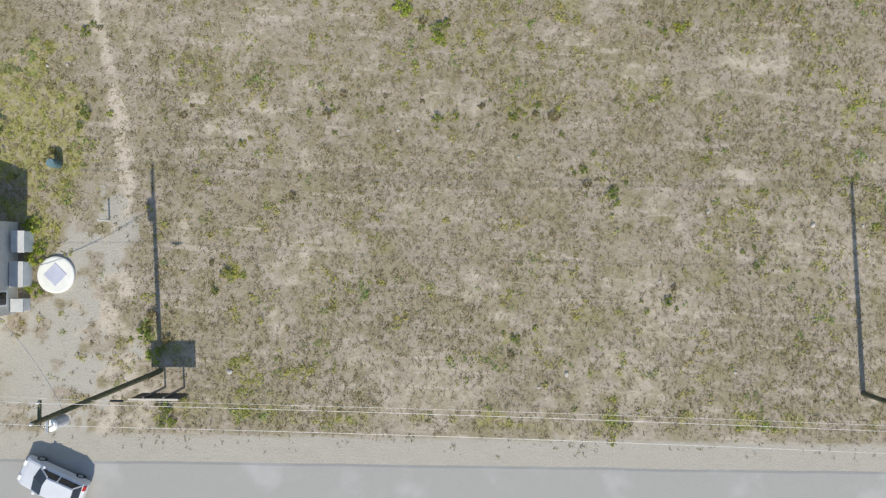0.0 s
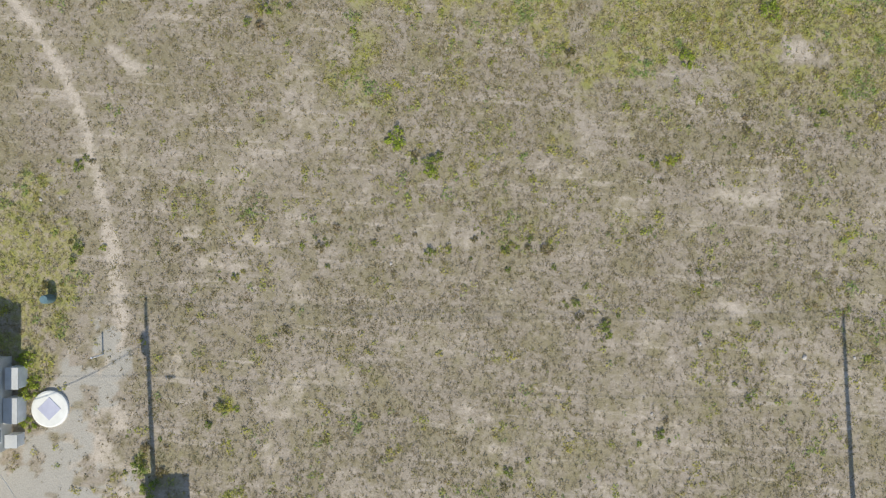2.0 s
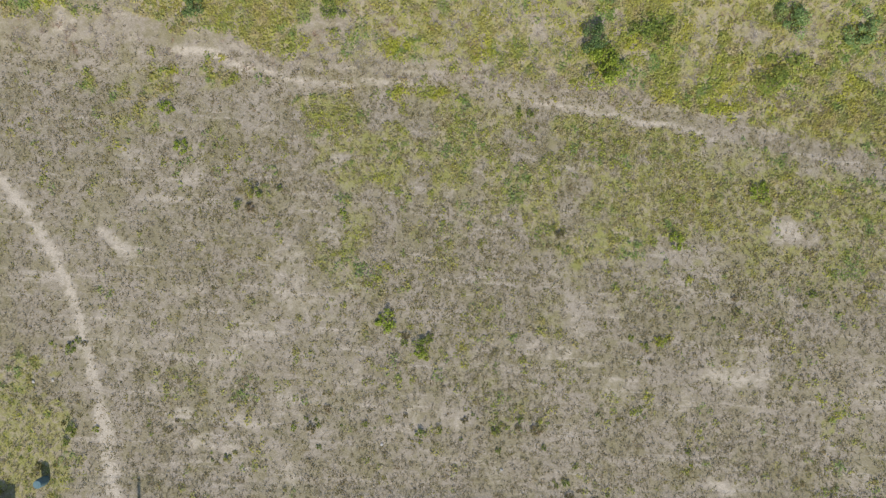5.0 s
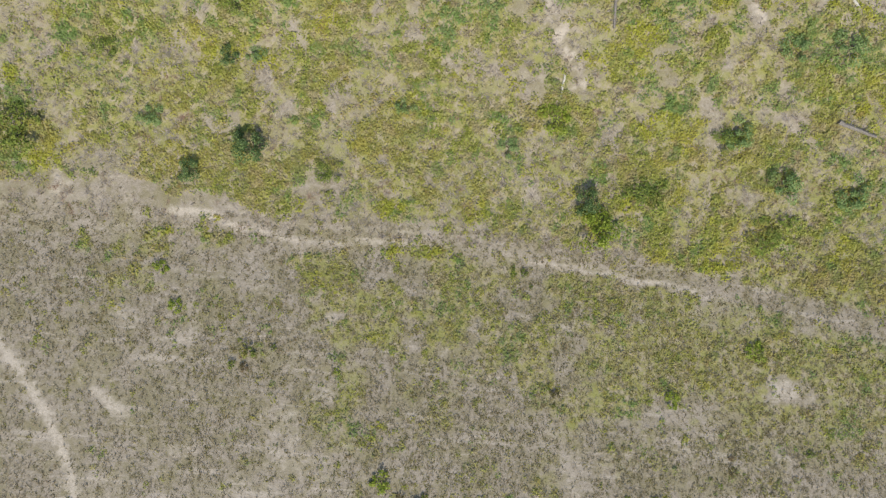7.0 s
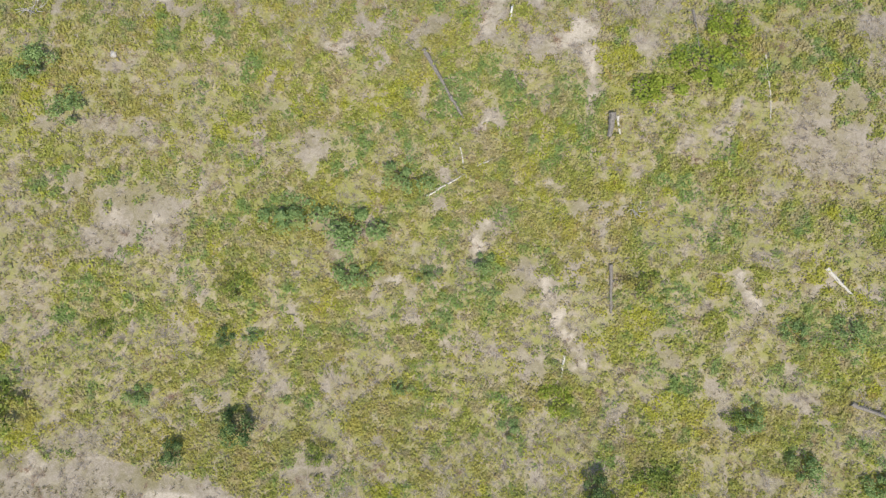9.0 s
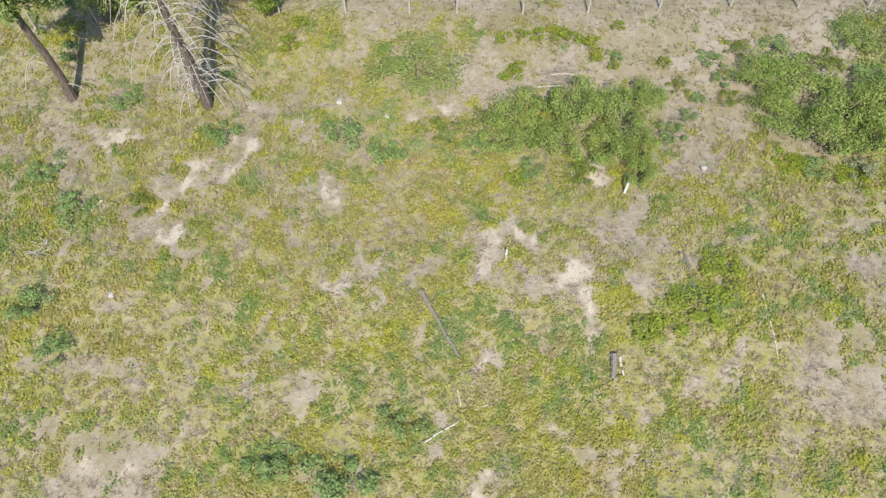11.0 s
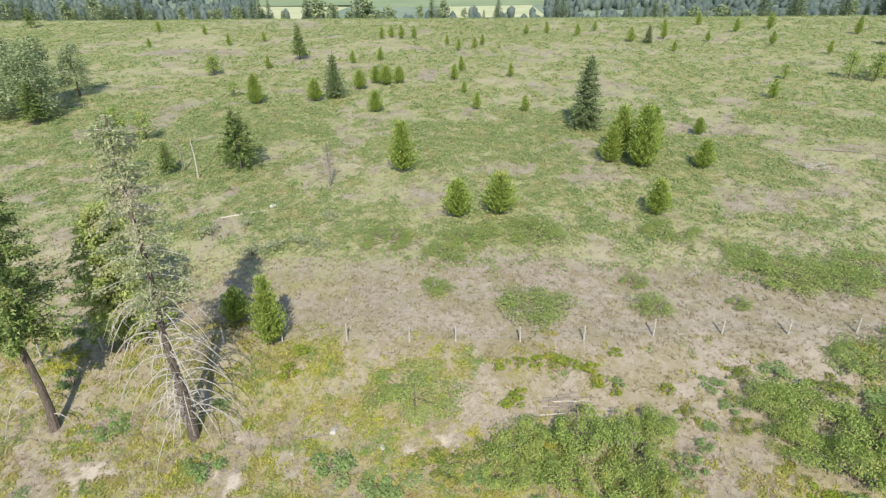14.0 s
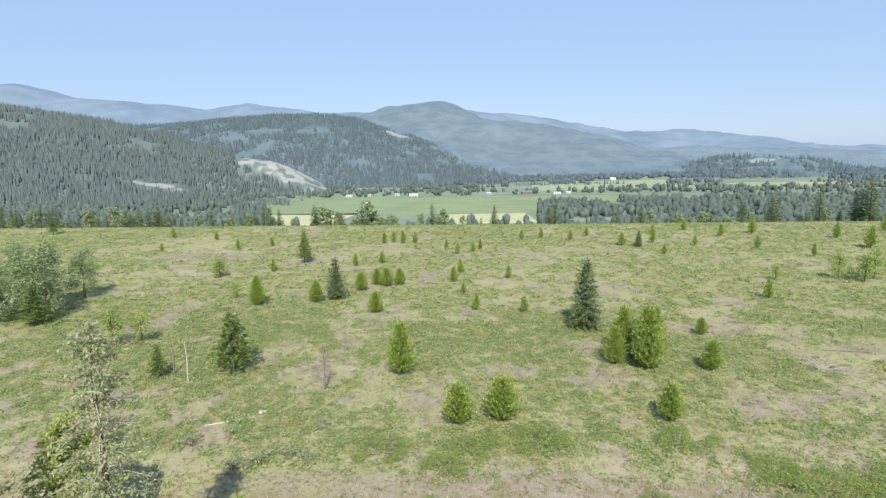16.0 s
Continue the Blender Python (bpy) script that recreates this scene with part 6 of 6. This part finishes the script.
# the woods' blue is distance haze put into the base colour
FOOT = valley_material("haze-tinted foothill woods and clearings", (0.145, 0.2, 0.24), (0.185, 0.245, 0.285), 28, (0.36, 0.41, 0.3))
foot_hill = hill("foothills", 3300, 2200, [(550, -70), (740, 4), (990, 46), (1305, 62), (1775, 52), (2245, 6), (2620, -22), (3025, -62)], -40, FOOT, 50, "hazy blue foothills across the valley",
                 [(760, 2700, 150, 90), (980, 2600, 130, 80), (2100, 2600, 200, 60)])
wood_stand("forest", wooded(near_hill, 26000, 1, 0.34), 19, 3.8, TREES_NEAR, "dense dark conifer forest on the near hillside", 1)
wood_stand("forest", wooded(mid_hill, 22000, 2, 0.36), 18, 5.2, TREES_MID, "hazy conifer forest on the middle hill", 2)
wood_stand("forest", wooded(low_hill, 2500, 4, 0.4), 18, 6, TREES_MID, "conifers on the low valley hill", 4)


def crop_field(name, corners, material, label, level=-39.4):
    bm = bmesh.new()
    low = [bm.verts.new((x, y, -41)) for x, y in corners]
    top = [bm.verts.new((x, y, level)) for x, y in corners]
    n = len(corners)
    for i in range(n):
        bm.faces.new((low[i], low[(i + 1) % n], top[(i + 1) % n], top[i]))
    bm.faces.new(top)
    bmesh.ops.recalc_face_normals(bm, faces=bm.faces)
    ob = part(name, bm, material, None)
    ob.matrix_basis = VIEW
    tagged(ob, label, "field", kind="structure")


# crop green is greyed by haze painted into the colour
CROP = valley_material("hazed green crop", (0.21, 0.265, 0.15), (0.25, 0.305, 0.175), 60)
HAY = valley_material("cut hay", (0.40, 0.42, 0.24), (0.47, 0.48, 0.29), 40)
# bluish valley floor: haze is part of this base colour
MEADOWLAND = valley_material("haze-tinted valley grass and scrub", (0.17, 0.225, 0.165), (0.24, 0.29, 0.21), 70)
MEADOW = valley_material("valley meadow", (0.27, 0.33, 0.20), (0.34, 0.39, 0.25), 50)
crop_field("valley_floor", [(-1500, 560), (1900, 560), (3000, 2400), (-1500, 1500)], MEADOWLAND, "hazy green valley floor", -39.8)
crop_field("crop_field", [(-330, 850), (-30, 805), (420, 830), (560, 1010), (330, 1120), (-300, 1170), (-360, 1080)], CROP, "large flat hazed green crop field in the valley")
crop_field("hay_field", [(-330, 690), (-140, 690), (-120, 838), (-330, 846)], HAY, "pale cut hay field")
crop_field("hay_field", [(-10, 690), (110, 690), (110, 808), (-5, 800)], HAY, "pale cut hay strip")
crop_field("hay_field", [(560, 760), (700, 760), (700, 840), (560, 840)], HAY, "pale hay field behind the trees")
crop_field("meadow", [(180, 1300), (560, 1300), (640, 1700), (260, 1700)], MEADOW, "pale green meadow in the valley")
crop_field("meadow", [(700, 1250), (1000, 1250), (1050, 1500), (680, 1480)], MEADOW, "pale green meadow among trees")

# woods on the valley floor, thin over the fields
rng = np.random.RandomState(11)
wood = np.stack([rng.uniform(-1600, 2600, 16000), rng.uniform(560, 2300, 16000), np.full(16000, -40.0)], 1)
patchy = fbm(wood[:, 0], wood[:, 1], 160, 25)
on_crop = ((wood[:, 0] > -350) & (wood[:, 0] < 520) & (wood[:, 1] > 680) & (wood[:, 1] < 1180))
on_meadow = (wood[:, 0] > 180) & (wood[:, 0] < 1050) & (wood[:, 1] > 1250) & (wood[:, 1] < 1700) & (patchy < 0.6)
wood = wood[~on_crop & ~on_meadow & (patchy > 0.40) & (np.abs(wood[:, 0]) < 0.85 * wood[:, 1] + 60)]
reach, lean = rng.uniform(430, 980, 5200), np.concatenate([rng.uniform(0.16, 0.82, 3400), rng.uniform(-0.82, -0.30, 1800)])
band = np.stack([lean * reach, reach, np.full(5200, -40.0)], 1)
band = band[fbm(band[:, 0], band[:, 1], 90, 29) > 0.38]
wood = np.concatenate([wood, band])
split = wood[:, 1] < 1500
# leaf colours of the nearer woods are greyed with painted haze
wood_stand("valley_wood", wood[split], 12, 4.2, leaf_material("haze-tinted valley poplars", (0.135, 0.185, 0.165), (0.165, 0.215, 0.185), (0.21, 0.26, 0.22), (0.155, 0.2, 0.185), 0.12, 60), "grey-green woods on the valley floor", 7, POPLAR_SHAPE, 5)
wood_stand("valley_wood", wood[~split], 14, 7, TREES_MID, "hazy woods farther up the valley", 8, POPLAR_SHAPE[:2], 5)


def farm_building(x, y, z, sx, sy, tall, turn, wall, label):
    ob = thing("farm_building", 0, 0, 0, 0, label, "building", "valley farm buildings")
    ob.matrix_basis = VIEW @ pose(x, y, z, 0, 0, turn)
    bm = bmesh.new()
    box(bm, -sx, sx, -sy, sy, -1, tall)
    part("wall", bm, wall, ob)
    bm = bmesh.new()
    rows = [[bm.verts.new(p) for p in ((s * (sx + 0.6), -sy - 0.6, tall), (s * (sx + 0.6), 0, tall + sy * 0.55), (s * (sx + 0.6), sy + 0.6, tall))] for s in (-1, 1)]
    for i in range(3):
        bm.faces.new((rows[0][i], rows[0][(i + 1) % 3], rows[1][(i + 1) % 3], rows[1][i]))
    bm.faces.new(rows[0])
    bm.faces.new(rows[1])
    bmesh.ops.recalc_face_normals(bm, faces=bm.faces)
    part("roof", bm, STEEL if sx > 9 else GREYPAINT, ob)
    for k in (-0.5, 0.0, 0.5):
        bm = bmesh.new()
        box(bm, k * sx - 0.7, k * sx + 0.7, -sy - 0.06, -sy - 0.005, tall * 0.35, tall * 0.75)
        part("window", bm, GLASS, ob)


for x, y, z, sx, sy, tall, turn, wall, label in [(-190, 1195, -40, 10, 5, 5, 10, WHITE, "white farm building behind the crop field"), (-60, 1190, -40, 14, 6, 6, -5, WHITE, "long white farm shed"), (-95, 1210, -40, 7, 5, 5, 20, WHITE, "white farmhouse behind the crop field"),
                                                 (165, 1190, -40, 16, 8, 8, 5, ROOFING, "brown barn with metal roof"), (225, 1185, -40, 12, 5, 5, 0, WHITE, "white farm shed by a meadow"), (250, 1200, -40, 8, 5, 5, 12, WHITE, "white house by a meadow"),
                                                 (-150, 1200, -40, 7, 5, 5, -15, GREYPAINT, "grey farm building among trees"), (90, 1200, -40, 8, 5, 5, 8, GREYPAINT, "grey house at the field edge"), (480, 1700, -36, 12, 7, 7, 0, WHITE, "white house on a meadow")]:
    farm_building(x, y, z, sx * 0.6, sy * 0.6, tall * 0.6, turn, wall, label)


# ---- trees along the terrace edge ----
rng = random.Random(21)
for k in range(340):
    u = rng.uniform(-0.78, 0.78)
    d = rng.uniform(228, 290)
    side = (-0.76 < u < -0.28) or u > 0.28
    if not side and rng.random() > 0.3:
        continue
    p = VIEW @ Vector((u * d, d, 0))
    low = rng.random()
    h = rng.uniform(7, 12) if u < 0.3 else rng.uniform(7, 13) + (5 if u > 0.5 and low > 0.7 else 0)
    h = h + 0.12 * max(d - 262, 0) if d > 244 else h * 0.5
    if rng.random() < (0.65 if u < 0.5 else 0.8):
        conifer_at("far_fir", p.x, p.y, h, rng.uniform(0.9, 1.25), k % 4)
    else:
        poplar_at(p.x, p.y, h * 0.85, h * 0.42, k % 2, "far")
for u, d, h, w, kind in [(-0.295, 228, 9, 1, "c"), (-0.28, 232, 8, 1, "c"), (-0.205, 262, 14, 7, "p"), (-0.13, 258, 15, 7, "p"), (-0.12, 262, 12, 5, "p"), (-0.09, 262, 11, 5, "p"), (-0.14, 246, 10, 1, "c"), (-0.022, 236, 10, 1, "c"), (0.083, 236, 9, 1, "c"),
                         (0.185, 236, 12, 1, "c"), (0.175, 240, 10, 1, "c"), (0.33, 238, 10, 1, "c"), (0.5, 225, 11, 1.3, "c"), (0.55, 222, 12, 1.4, "c"), (0.63, 218, 14, 1.2, "c"), (0.715, 214, 17, 1.4, "c"), (0.70, 218, 14, 1.3, "c"), (0.69, 222, 12, 1.3, "c"),
                         (0.56, 232, 14, 1, "c")]:
    p = VIEW @ Vector((u * d, d, 0))
    if kind == "c":
        conifer_at("far_fir", p.x, p.y, h, w, int(d) % 4)
    else:
        poplar_at(p.x, p.y, h, w, int(d) % 2, "far")
